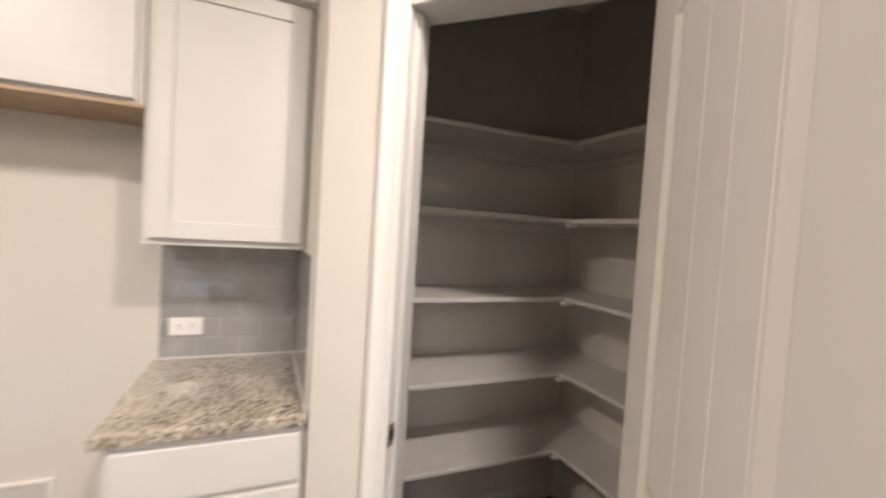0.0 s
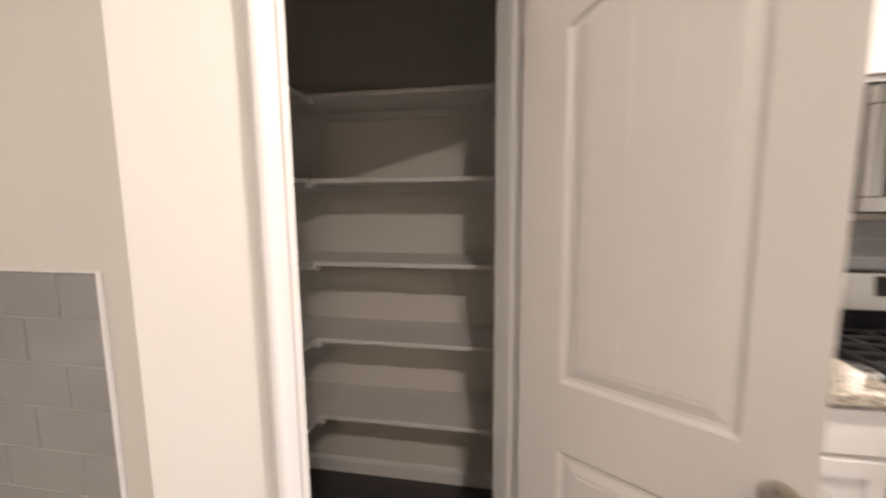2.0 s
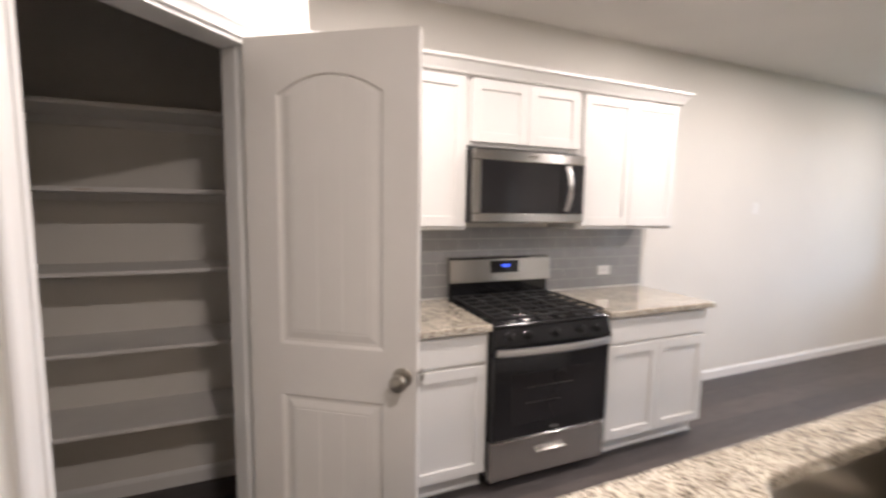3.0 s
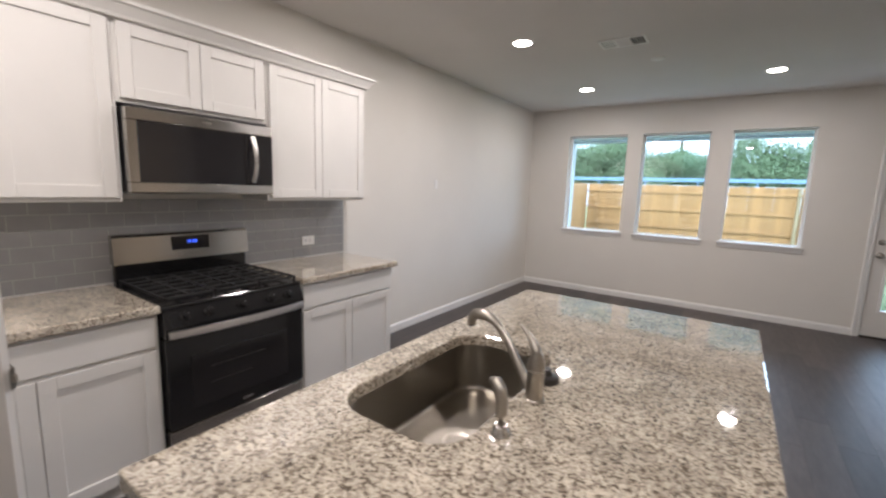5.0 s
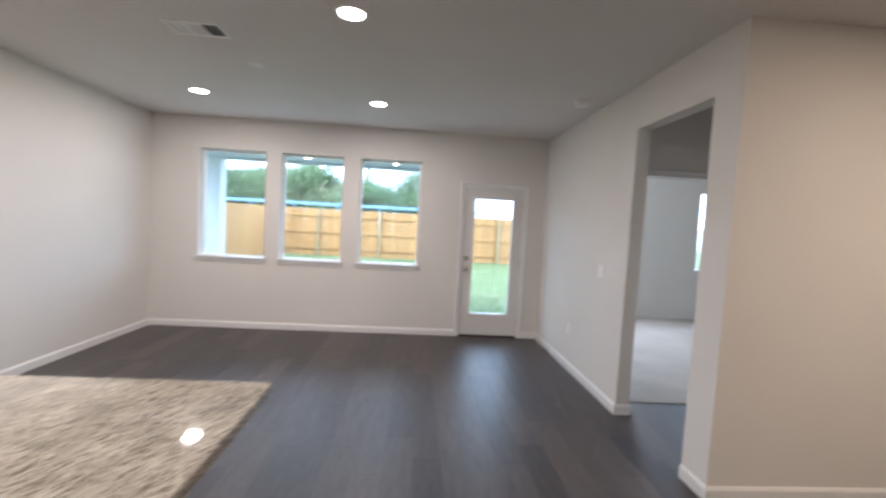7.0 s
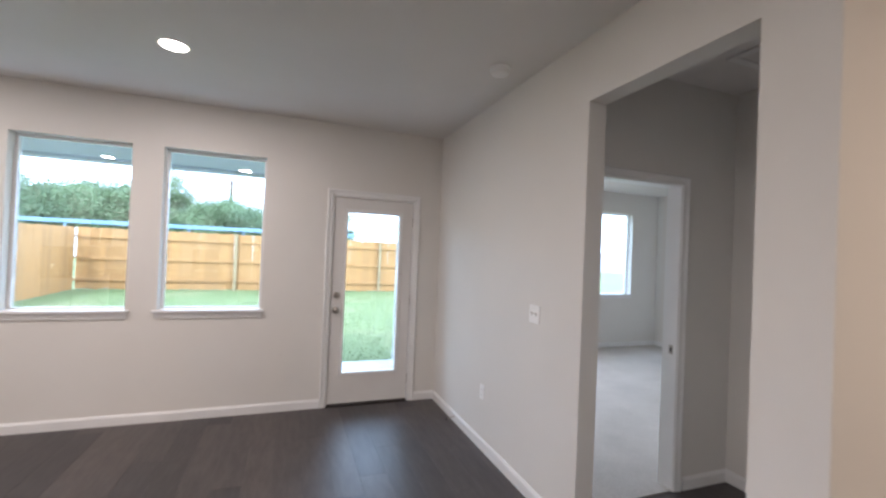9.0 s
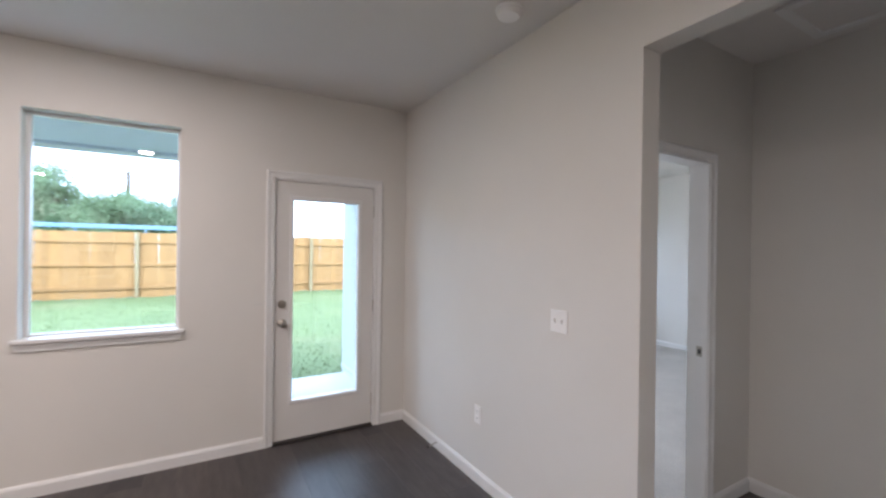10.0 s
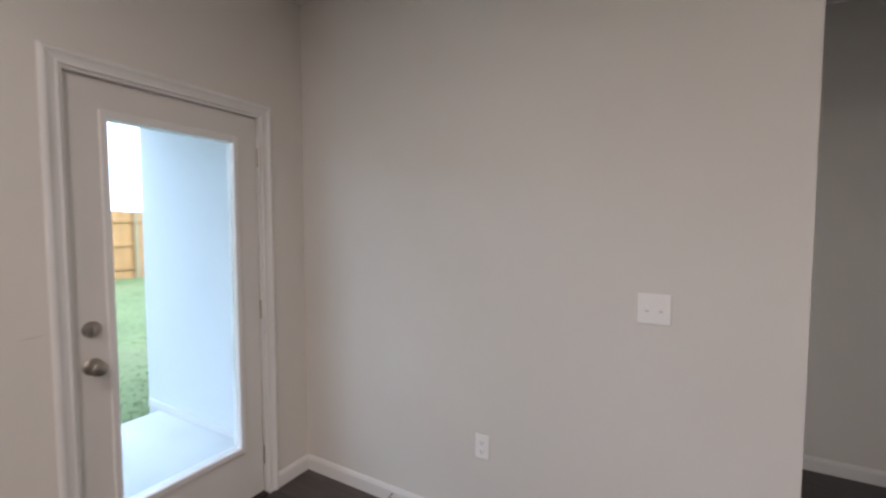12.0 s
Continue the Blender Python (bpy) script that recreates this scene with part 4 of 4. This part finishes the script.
# ---------- pantry shelves ----------
for z in (1.904, 1.560, 1.208, 0.864, 0.503):
    s = thing("pantry_shelf", pose(0, 0, z), "white painted L-shaped pantry shelf fixed to the walls", "shelf", "pantry shelves")
    part("board", boxes((0.0005, -1.966, -0.019, 0.32, -0.975, 0), bev=0.002), M_SHELF, s)
    part("board", boxes((0.0005, BACK + 0.0005, -0.019, 1.3215, -1.9665, 0), bev=0.002), M_SHELF, s)
    part("cleat", boxes((0.0005, BACK + 0.02, -0.057, 0.018, -0.975, -0.0195), bev=0.002), M_SHELF, s)
    part("cleat", boxes((0.019, BACK + 0.0005, -0.057, 1.3215, BACK + 0.018, -0.0195), bev=0.002), M_SHELF, s)
    part("cleat", boxes((0.0185, -0.993, -0.057, 0.31, -0.9755, -0.0195), bev=0.002), M_SHELF, s)
    part("corner_bracket", boxes((0.29, -1.985, -0.038, 0.335, -1.95, -0.0195), bev=0.003), M_SHELF, s)
    if abs(z - 1.56) < 1e-3:
        part("wood_scar", boxes((0.3201, -1.76, -0.012, 0.3206, -1.70, -0.009)), M_WOODRAW, s, "bare wood chip")


# ---------- ceiling fittings ----------
def register(x0, y0, x1, y1):
    v = thing("ceiling_vent", pose(0, 0, H), "white metal three-way ceiling air register", "vent")
    w = 0.022
    part("frame", boxes((x0, y0, -0.008, x1, y0 + w, 0), (x0, y1 - w, -0.008, x1, y1, 0), (x0, y0 + w, -0.008, x0 + w, y1 - w, 0), (x1 - w, y0 + w, -0.008, x1, y1 - w, 0), bev=0.002), M_PLASTIC, v)
    # Near-black sheet paints the duct's shade between the slats.
    part("duct_shade", boxes((x0 + w, y0 + w, -0.002, x1 - w, y1 - w, -0.0005)), M_DARK, v)
    xs = [x0 + w + (x1 - x0 - 2 * w) * k / 3 for k in range(4)]
    for xm in xs[1:3]:
        part("divider", boxes((xm - 0.006, y0 + w, -0.008, xm + 0.006, y1 - w, -0.002)), M_PLASTIC, v)
    for k in range(3):
        a, b = xs[k] + 0.007, xs[k + 1] - 0.007
        for j in range(5):
            bm = bmesh.new()
            if k == 1:
                y = y0 + w + (y1 - y0 - 2 * w) * (j + 0.5) / 5
                box(bm, a, y - 0.0075, -0.007, b, y + 0.0075, -0.0055)
                bmesh.ops.rotate(bm, verts=bm.verts, cent=((a + b) / 2, y, -0.006), matrix=Euler((radians(-22), 0, 0)).to_matrix())
            else:
                x = a + (b - a) * (j + 0.5) / 5
                box(bm, x - 0.0055, y0 + w, -0.007, x + 0.0055, y1 - w, -0.0055)
                bmesh.ops.rotate(bm, verts=bm.verts, cent=(x, (y0 + y1) / 2, -0.006), matrix=Euler((0, radians(38 if k else -18), 0)).to_matrix())
            part("slat", bm, M_PLASTIC, v)


register(1.68, 2.885, 2.04, 3.095)
bm = lathe(bmesh.new(), [(0.062, 0), (0.062, -0.004), (0.055, -0.008), (0.0, -0.009)], 32, Matrix.Translation((2.03, 3.58, H)))
single("ceiling_cover_plate", bm, M_PLASTIC, "round white blank cover plate on the ceiling", "cover plate", smooth=True)
sm = thing("smoke_detector", pose(4.88, 3.88, H), "round white smoke detector on the ceiling", "smoke detector")
part("base", lathe(bmesh.new(), [(0.068, 0), (0.068, -0.012), (0.064, -0.014), (0.0, -0.014)], 32), M_PLASTIC, sm, smooth=True)
part("cover", lathe(bmesh.new(), [(0.058, -0.014), (0.06, -0.03), (0.052, -0.042), (0.03, -0.047), (0.0, -0.048)], 32), M_PLASTIC, sm, smooth=True)
hv = thing("access_panel", pose(0, 0, H), "white hall ceiling access panel with a raised frame", "access panel")
part("frame", boxes((6.0, 2.5, -0.014, 6.5, 2.55, 0), (6.0, 3.15, -0.014, 6.5, 3.2, 0), (6.0, 2.55, -0.014, 6.05, 3.15, 0), (6.45, 2.55, -0.014, 6.5, 3.15, 0), bev=0.003), M_TRIM, hv)
part("panel", boxes((6.05, 2.55, -0.006, 6.45, 3.15, -0.001)), M_CEIL, hv)


# ---------- plates on the walls ----------
def wall_plate(m, kind, name, label):
    """Local: on the wall at y=0, facing -y, centred on the origin."""
    p = thing(name, m, label, "outlet" if kind == "outlet" else "switch")
    w = 0.115 if kind == "double" else 0.07
    part("plate", boxes((-w / 2, -0.006, -0.0575, w / 2, -0.0003, 0.0575), bev=0.0025), M_PLASTIC, p)
    if kind == "double":
        for x in (-0.023, 0.023):
            part("toggle", boxes((x - 0.005, -0.016, -0.004, x + 0.005, -0.0055, 0.012), bev=0.0015), M_PLASTIC, p)
            part("toggle_slot", boxes((x - 0.0065, -0.0064, -0.0125, x + 0.0065, -0.006, 0.0125)), M_PLASTIC, p)
            part("toggle_gap", boxes((x - 0.0062, -0.0067, -0.011, x + 0.0062, -0.0064, -0.0045)), M_GROUT, p)
            for z in (-0.038, 0.038):
                part("screw", cyl(bmesh.new(), (x, -0.0068, z), (x, -0.006, z), 0.003, n=8), M_PLASTIC, p)
    else:
        for z in (-0.021, 0.021):
            face = part("socket_face", boxes((-0.017, -0.0085, z - 0.014, 0.017, -0.006, z + 0.014), bev=0.002), M_PLASTIC, p)
            part("slot", boxes((-0.008, -0.009, z - 0.004, -0.006, -0.0085, z + 0.006), (0.006, -0.009, z - 0.004, 0.008, -0.0085, z + 0.006), (-0.002, -0.009, z - 0.011, 0.002, -0.0085, z - 0.007)), M_DARK, face)
    return p


wall_plate(Matrix.Translation((W, 3.755, 1.154)) @ pose(0, 0, 0, 0, 0, -90), "double", "light_switch", "white double toggle light switch plate")
wall_plate(Matrix.Translation((W, 4.45, 0.44)) @ pose(0, 0, 0, 0, 0, -90), "outlet", "wall_outlet", "white duplex wall outlet above the baseboard")
wall_plate(Matrix.Translation((0.0105, 1.295, 1.045)) @ pose(0, 0, 0, 0, 0, 90) @ pose(0, 0, 0, 0, 90, 0), "outlet", "wall_outlet", "white sideways outlet set in the grey tile backsplash")
wall_plate(Matrix.Translation((1.845, BACK + 0.0105, 1.04)) @ pose(0, 0, 0, 0, 0, 180) @ pose(0, 0, 0, 0, 90, 0), "outlet", "wall_outlet", "white sideways outlet in the tile above the small counter")
tv = thing("wall_plate", Matrix.Translation((0, 3.01, 1.53)) @ pose(0, 0, 0, 0, 0, 90), "small white blank plate high on the painted wall", "wall plate")
part("plate", boxes((-0.028, -0.006, -0.05, 0.028, -0.0003, 0.05), bev=0.0025), M_TRIM, tv)
for z in (-0.036, 0.036):
    part("screw", cyl(bmesh.new(), (0, -0.0068, z), (0, -0.006, z), 0.003, n=8), M_PLASTIC, tv)
ib = thing("icemaker_box", pose(2.33, BACK, 0.43), "white recessed water supply box low in the refrigerator bay", "supply box")
part("frame", boxes((-0.09, 0, -0.07, 0.09, 0.008, -0.055), (-0.09, 0, 0.055, 0.09, 0.008, 0.07), (-0.09, 0, -0.055, -0.075, 0.008, 0.055), (0.075, 0, -0.055, 0.09, 0.008, 0.055), bev=0.002), M_PLASTIC, ib)
# Flat grey panel and dark patch paint the shade inside the white box.
part("recess_shade", boxes((-0.075, 0.0005, -0.055, 0.075, 0.002, 0.055)), M_GROUT, ib)
part("opening_shade", boxes((0.02, 0.002, -0.05, 0.06, 0.004, 0.0), bev=0.001), M_DARK, ib, "dark patch painted for the shaded pipe opening")
part("valve", boxes((-0.015, 0.002, -0.045, 0.015, 0.03, -0.01), bev=0.004), M_NICKEL, ib)
ds = thing("door_stop", pose(W - 0.013, 4.96, 0.055), "thin dark spring door stop on the baseboard", "door stop")
part("spring", tube(bmesh.new(), [(0, 0, 0), (-0.03, -0.003, -0.004), (-0.075, -0.01, -0.012)], 0.0045, 8), M_NICKEL, ds, smooth=True)
part("tip", tube(bmesh.new(), [(-0.075, -0.01, -0.012), (-0.09, -0.012, -0.015)], 0.007, 8), M_CABLE, ds, smooth=True)


def scuff(x, y, z, w, turn):
    bm = tube(bmesh.new(), [(-w / 2, 0, 0), (-w / 5, 0, 0.002), (w / 5, 0, -0.001), (w / 2, 0, 0.003)], [0.0008, 0.0016, 0.0018, 0.0006], 6)
    bm.transform(Matrix.Translation((x, y, z)) @ pose(0, 0, 0, 0, turn, 0))
    single("wall_scuff", bm, M_GROUT, "faint grey scuff mark on the painted wall", "scuff mark")


scuff(3.93, L - 0.001, 1.08, 0.07, -6)
scuff(3.62, L - 0.001, 0.52, 0.05, 4)


# ---------- garden ----------
def ground_height(x, y):
    if y < 8:
        return -0.12
    if y < 17:
        return -0.12 + 0.15 * (y - 8) / 9
    if y < 30:
        return 0.03 + 0.4 * (y - 17) / 13
    return 0.43


bm = bmesh.new()
xs = [-400, -120, -60, -30, -15, -8, -4, -1, 2, 5, 8, 12, 20, 40, 80, 160, 400]
ys = [-300, -60, 5.76, 8, 10, 12, 14, 17, 20, 25, 30, 45, 70, 120, 250, 500]
grid = [[bm.verts.new((x, y, ground_height(x, y) if y > 5 else -0.32)) for x in xs] for y in ys]
for j in range(len(ys) - 1):
    for i in range(len(xs) - 1):
        bm.faces.new((grid[j][i], grid[j][i + 1], grid[j + 1][i + 1], grid[j + 1][i]))
structure("ground", bm, M_LAWN, "green mown lawn running out past the fence")
bm = bmesh.new()
prism(bm, [(32, 0.3), (39, 2.35), (46, 2.4), (50, 0.3)], -90, 90)
bm.transform(Matrix(((0, 0, 1, 0), (1, 0, 0, 0), (0, 1, 0, 0), (0, 0, 0, 1))))
structure("bank", bm, M_GRAVEL, "pale gravel embankment behind the fence")
rail = thing("guard_rail", pose(0, 40, 2.35), "long blue-grey metal guard rail along the embankment", "guard rail")
part("beam", boxes((-80, -0.05, 0.33, 9.3, 0.05, 0.62), bev=0.02), M_RAIL, rail)
for k in range(23):
    part("post", boxes((-80 + 4 * k - 0.06, 0.05, -0.05, -80 + 4 * k + 0.06, 0.17, 0.58)), M_RAIL, rail)

FY = 16.8
FX = -2.25


def fence(name, p, q, face, posts, label):
    """A cedar fence from p to q; face points to the side of the rails and posts."""
    p, q = Vector((*p, 0)), Vector((*q, 0))
    d = (q - p).normalized()
    n = Vector((*face, 0))
    turn = math.degrees(math.atan2(d.y, d.x))
    f = thing(name, Matrix.Translation(p) @ pose(0, 0, 0, 0, 0, turn), label, "fence")
    side = 1 if (pose(0, 0, 0, 0, 0, turn).to_3x3() @ Vector((0, 1, 0))).dot(n) > 0 else -1
    length = (q - p).length
    bm = bmesh.new()
    prism(bm, [(-0.0005, 0.0), (0.1405, 0.0), (0.1405, 1.81), (0.122, 1.83), (0.018, 1.83), (-0.0005, 1.81)], -0.009, 0.009)
    bm.transform(Matrix(((1, 0, 0, 0), (0, 0, 1, 0), (0, 1, 0, 0), (0, 0, 0, 1))))
    picket = mesh_of("picket", bm, M_FENCE)
    rng = random.Random(5)
    for k in range(int(length / 0.14)):
        o = new("picket", picket)
        o.parent = f
        o.matrix_local = pose(k * 0.14, 0.0008 * (k % 2), ground_height(0, (p + d * k * 0.14).y) + rng.uniform(0.0, 0.02), 0, rng.uniform(-0.3, 0.3), 0)
    z = 0.03
    for h in (0.28, 0.93, 1.58):
        y0, y1 = sorted((side * 0.010, side * 0.048))
        part("rail", boxes((0, y0, z + h - 0.045, length, y1, z + h + 0.045), bev=0.004), M_FENCE, f)
    for s in posts:
        y0, y1 = sorted((side * 0.049, side * 0.138))
        part("post", boxes((s - 0.045, y0, -0.2, s + 0.045, y1, 1.86), bev=0.005), M_POST, f, "weathered green-grey treated post")


fence("back_fence", (FX, FY), (FX + 15.4, FY), (0, -1), [1.86 + 2.4 * k for k in range(6)], "new golden cedar picket fence with three rails")
fence("side_fence", (FX - 0.02, 5.2), (FX - 0.02, FY), (-1, 0), [0.5 + 2.4 * k for k in range(5)], "new golden cedar picket fence, smooth side out")

col = thing("patio_column", pose(-0.02, 7.37, -0.02), "square white painted patio column", "column")
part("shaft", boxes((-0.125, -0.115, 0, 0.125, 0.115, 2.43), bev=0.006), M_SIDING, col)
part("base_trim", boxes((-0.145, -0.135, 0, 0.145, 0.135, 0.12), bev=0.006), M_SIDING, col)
dp = thing("downspout", pose(-0.24, 7.44, 0), "dark bronze metal downspout beside the patio column", "downspout")
part("pipe", tube(bmesh.new(), [(-0.25, 0, 2.38), (-0.12, 0, 2.36), (-0.04, 0, 2.30), (0, 0, 2.18), (0, 0, 0.1), (0.0, 0.08, -0.05)], 0.033, 10), M_CABLE, dp, smooth=True)
pole = thing("utility_pole", pose(-3.75, 62, 0.4), "thin wooden utility pole beyond the trees", "utility pole")
part("pole", cyl(bmesh.new(), (0, 0, 0), (0, 0, 9.6), 0.27, 0.22, 10), M_BARK, pole)
part("crossarm", boxes((-0.9, -0.06, 9.0, 0.9, 0.06, 9.12)), M_BARK, pole)


def tree(seed, height, spread, leaf, material):
    rng = random.Random(seed)
    t = thing("tree", pose(0, 0, 0), "leafy green tree beyond the embankment", "tree", "trees behind the fence")
    bm = bmesh.new()
    trunk = [Vector((0, 0, -0.3))]
    for k in range(1, 6):
        trunk.append(Vector((rng.uniform(-0.2, 0.2) * k / 3, rng.uniform(-0.2, 0.2) * k / 3, height * 0.14 * k)))
    tube(bm, trunk, [0.24, 0.2, 0.17, 0.14, 0.1, 0.06], 8)
    ends = [trunk[-1] + Vector((0, 0, height * 0.08))]
    for k in range(11):
        b = trunk[1 + k % 4] + Vector((0, 0, rng.uniform(0, height * 0.1)))
        a = 2 * math.pi * k * 0.382
        r = spread * rng.uniform(0.45, 0.95)
        e = b + Vector((math.cos(a) * r, math.sin(a) * r, height * rng.uniform(0.02, 0.3)))
        mid = (b + e) / 2 + Vector((0, 0, 0.25))
        tube(bm, [b, mid, e], [0.08, 0.055, 0.02], 6)
        ends += [e, mid]
    part("trunk", bm, M_BARK, t, "rough brown trunk and limbs", smooth=True)
    gen = np.random.default_rng(seed)
    verts, faces = [], []
    cl = np.array([tuple(e) for e in ends])
    n = 20000
    c = cl[gen.integers(0, len(cl), n)] + gen.normal(0, 1, (n, 3)) * np.array([spread * 0.24, spread * 0.24, height * 0.085])
    c[:, 2] = np.maximum(c[:, 2], 0.25 + gen.random(n))
    a = gen.normal(0, 1, (n, 3))
    a /= np.linalg.norm(a, axis=1)[:, None]
    b = np.cross(a, gen.normal(0, 1, (n, 3)))
    b /= np.linalg.norm(b, axis=1)[:, None]
    s = leaf * gen.uniform(0.6, 1.4, n)[:, None]
    v = np.stack([c - a * s, c + b * s * 0.5, c + a * s, c - b * s * 0.5], axis=1).reshape(-1, 3)
    me = bpy.data.meshes.new("crown")
    me.from_pydata(v.tolist(), [], np.arange(n * 4).reshape(n, 4).tolist())
    me.materials.append(material)
    cr = new("crown", me)
    cr.parent = t
    return t


kinds = [tree(1, 7.2, 3.2, 0.10, M_LEAF_A), tree(2, 6.3, 3.5, 0.105, M_LEAF_B), tree(3, 8.0, 2.9, 0.10, M_LEAF_A)]
rng = random.Random(11)
for k in range(40):
    x = -50 + 1.5 * k + rng.uniform(-0.9, 0.9)
    row = k % 3
    y = 53 + row * 3.2 + rng.uniform(-1, 1)
    sc = rng.uniform(0.9, 1.12) if x < -8 else rng.uniform(0.84, 1.03)
    m = pose(x, y, 0.43, 0, 0, rng.uniform(0, 360))
    if k < 3:
        kinds[k].matrix_world = m
        kinds[k].scale = (sc, sc, sc)
    else:
        src = kinds[rng.randrange(3)]
        copy = copy_thing(src, m)
        copy.scale = (sc, sc, sc)

gen = np.random.default_rng(4)
n = 42000
gx = gen.uniform(FX, 13, n)
gy = 7.45 + (FY - 7.6) * gen.random(n) ** 1.3
gz = np.array([ground_height(0, y) for y in gy])
ang = gen.uniform(0, 2 * np.pi, n)
hh = gen.uniform(0.015, 0.035, n)
dx, dy = np.cos(ang), np.sin(ang)
v = np.stack([np.stack([gx - dx * 0.006, gy - dy * 0.006, gz - 0.003], 1), np.stack([gx + dx * 0.006, gy + dy * 0.006, gz - 0.003], 1),
              np.stack([gx + gen.normal(0, 0.02, n), gy + gen.normal(0, 0.02, n), gz + hh], 1)], axis=1).reshape(-1, 3)
me = bpy.data.meshes.new("grass")
me.from_pydata(v.tolist(), [], np.arange(n * 3).reshape(n, 3).tolist())
M_BLADE = make_leaf("grass_blade", (0.1, 0.13, 0.042), 0.8, 1.25)
me.materials.append(M_BLADE)
tagged(new("grass", me), "short green lawn grass", "grass", "", "stuff")


# ---------- backsplash tiles ----------
def backsplash(name, m, length, height, tile_w, tile_h, offset, label, edged=False):
    """Local: x along the wall, y out of the wall, z up. A grout bed with tiles proud of it."""
    s = tagged(new(name, mesh_of(name, boxes((0, 0.0003, 0, length, 0.006, height)), M_GROUT)), label, "backsplash")
    s.matrix_world = m
    part("caulk", boxes((0, 0.006, -0.0003, length, 0.0125, 0.004), bev=0.001), M_TRIM, s, "thin white caulk line")
    if edged:
        part("edge_trim", boxes((-0.0035, 0.0004, 0, 0, 0.0102, height + 0.0025), (0, 0.0004, height, length, 0.0102, height + 0.0025), bev=0.001), M_TRIM, s, "white tile edge trim")
    cache = {}
    j, row = 0.0022, 0
    z = 0.0
    while z < height - 0.004:
        hh = min(tile_h, height - z)
        x = -offset if row % 2 else -tile_w * 0.5 - offset
        while x < length - 0.004:
            a, b = max(0, x), min(length, x + tile_w)
            if b - a > 0.006:
                key = (round(b - a, 4), round(hh, 4))
                if key not in cache:
                    cache[key] = mesh_of("tile", boxes((j / 2, 0, j / 2, key[0] - j / 2, 0.0022, key[1] - j / 2), bev=0.0008), M_TILE)
                o = new("tile", cache[key])
                o.parent = s
                o.matrix_local = pose(a, 0.006, z)
            x += tile_w
        z += tile_h
        row += 1
    return s


TW, TH = 0.1524, 0.0765
backsplash("backsplash", pose(0, 1.663, 0.9143, 0, 0, -90), 2.52, 0.4575, TW, TH, 0.03, "grey glazed subway tile backsplash behind the range")
backsplash("backsplash", pose(1.4475, BACK, 0.9143), 0.487, 0.4575, TW, TH, 0.02, "grey glazed subway tile behind the small counter")
backsplash("backsplash", pose(1.437, -1.727, 0.9143, 0, 0, -90), 0.6075, 0.4575, TW, TH, 0.0762, "grey glazed subway tile on the side wall of the small counter", True)


# ---------- floor planks ----------
def planks(name, x0, x1, y0, y1, joined):
    """Vinyl planks along y. Separate boards, or one joined part."""
    rng = random.Random(3)
    pw, pl = 0.181, 1.5
    f = tagged(new(name, mesh_of(name, boxes((x0, y0, -0.0058, x1, y1, -0.002)), M_DARK)), "dark grey-brown vinyl plank floor", "", "", "structure")
    cache = {}
    big = bmesh.new()
    x = x0
    while x < x1 - 0.01:
        w = min(pw, x1 - x)
        y = y0 - rng.uniform(0.1, pl - 0.1)
        while y < y1 - 0.01:
            a, b = max(y0, y), min(y1, y + pl)
            if b - a > 0.01:
                if joined:
                    box(big, x + 0.0004, a + 0.0004, -0.002, x + w - 0.0004, b - 0.0004, 0.0)
                else:
                    key = (round(w, 4), round(b - a, 3))
                    if key not in cache:
                        cache[key] = mesh_of("plank", boxes((0.0004, 0.0004, -0.002, key[0] - 0.0004, key[1] - 0.0004, 0.0), bev=0.0005), M_FLOOR)
                    o = new("plank", cache[key])
                    o.parent = f
                    o.matrix_local = pose(x, a, 0)
            y += pl
        x += pw
    if joined:
        p = part("planks", big, M_FLOOR, f)
        p["kind"] = "stuff"
    else:
        big.free()


planks("floor", 0.0, W, BACK, L, False)
planks("floor_entry", W, 8.0, BACK, 3.545, True)
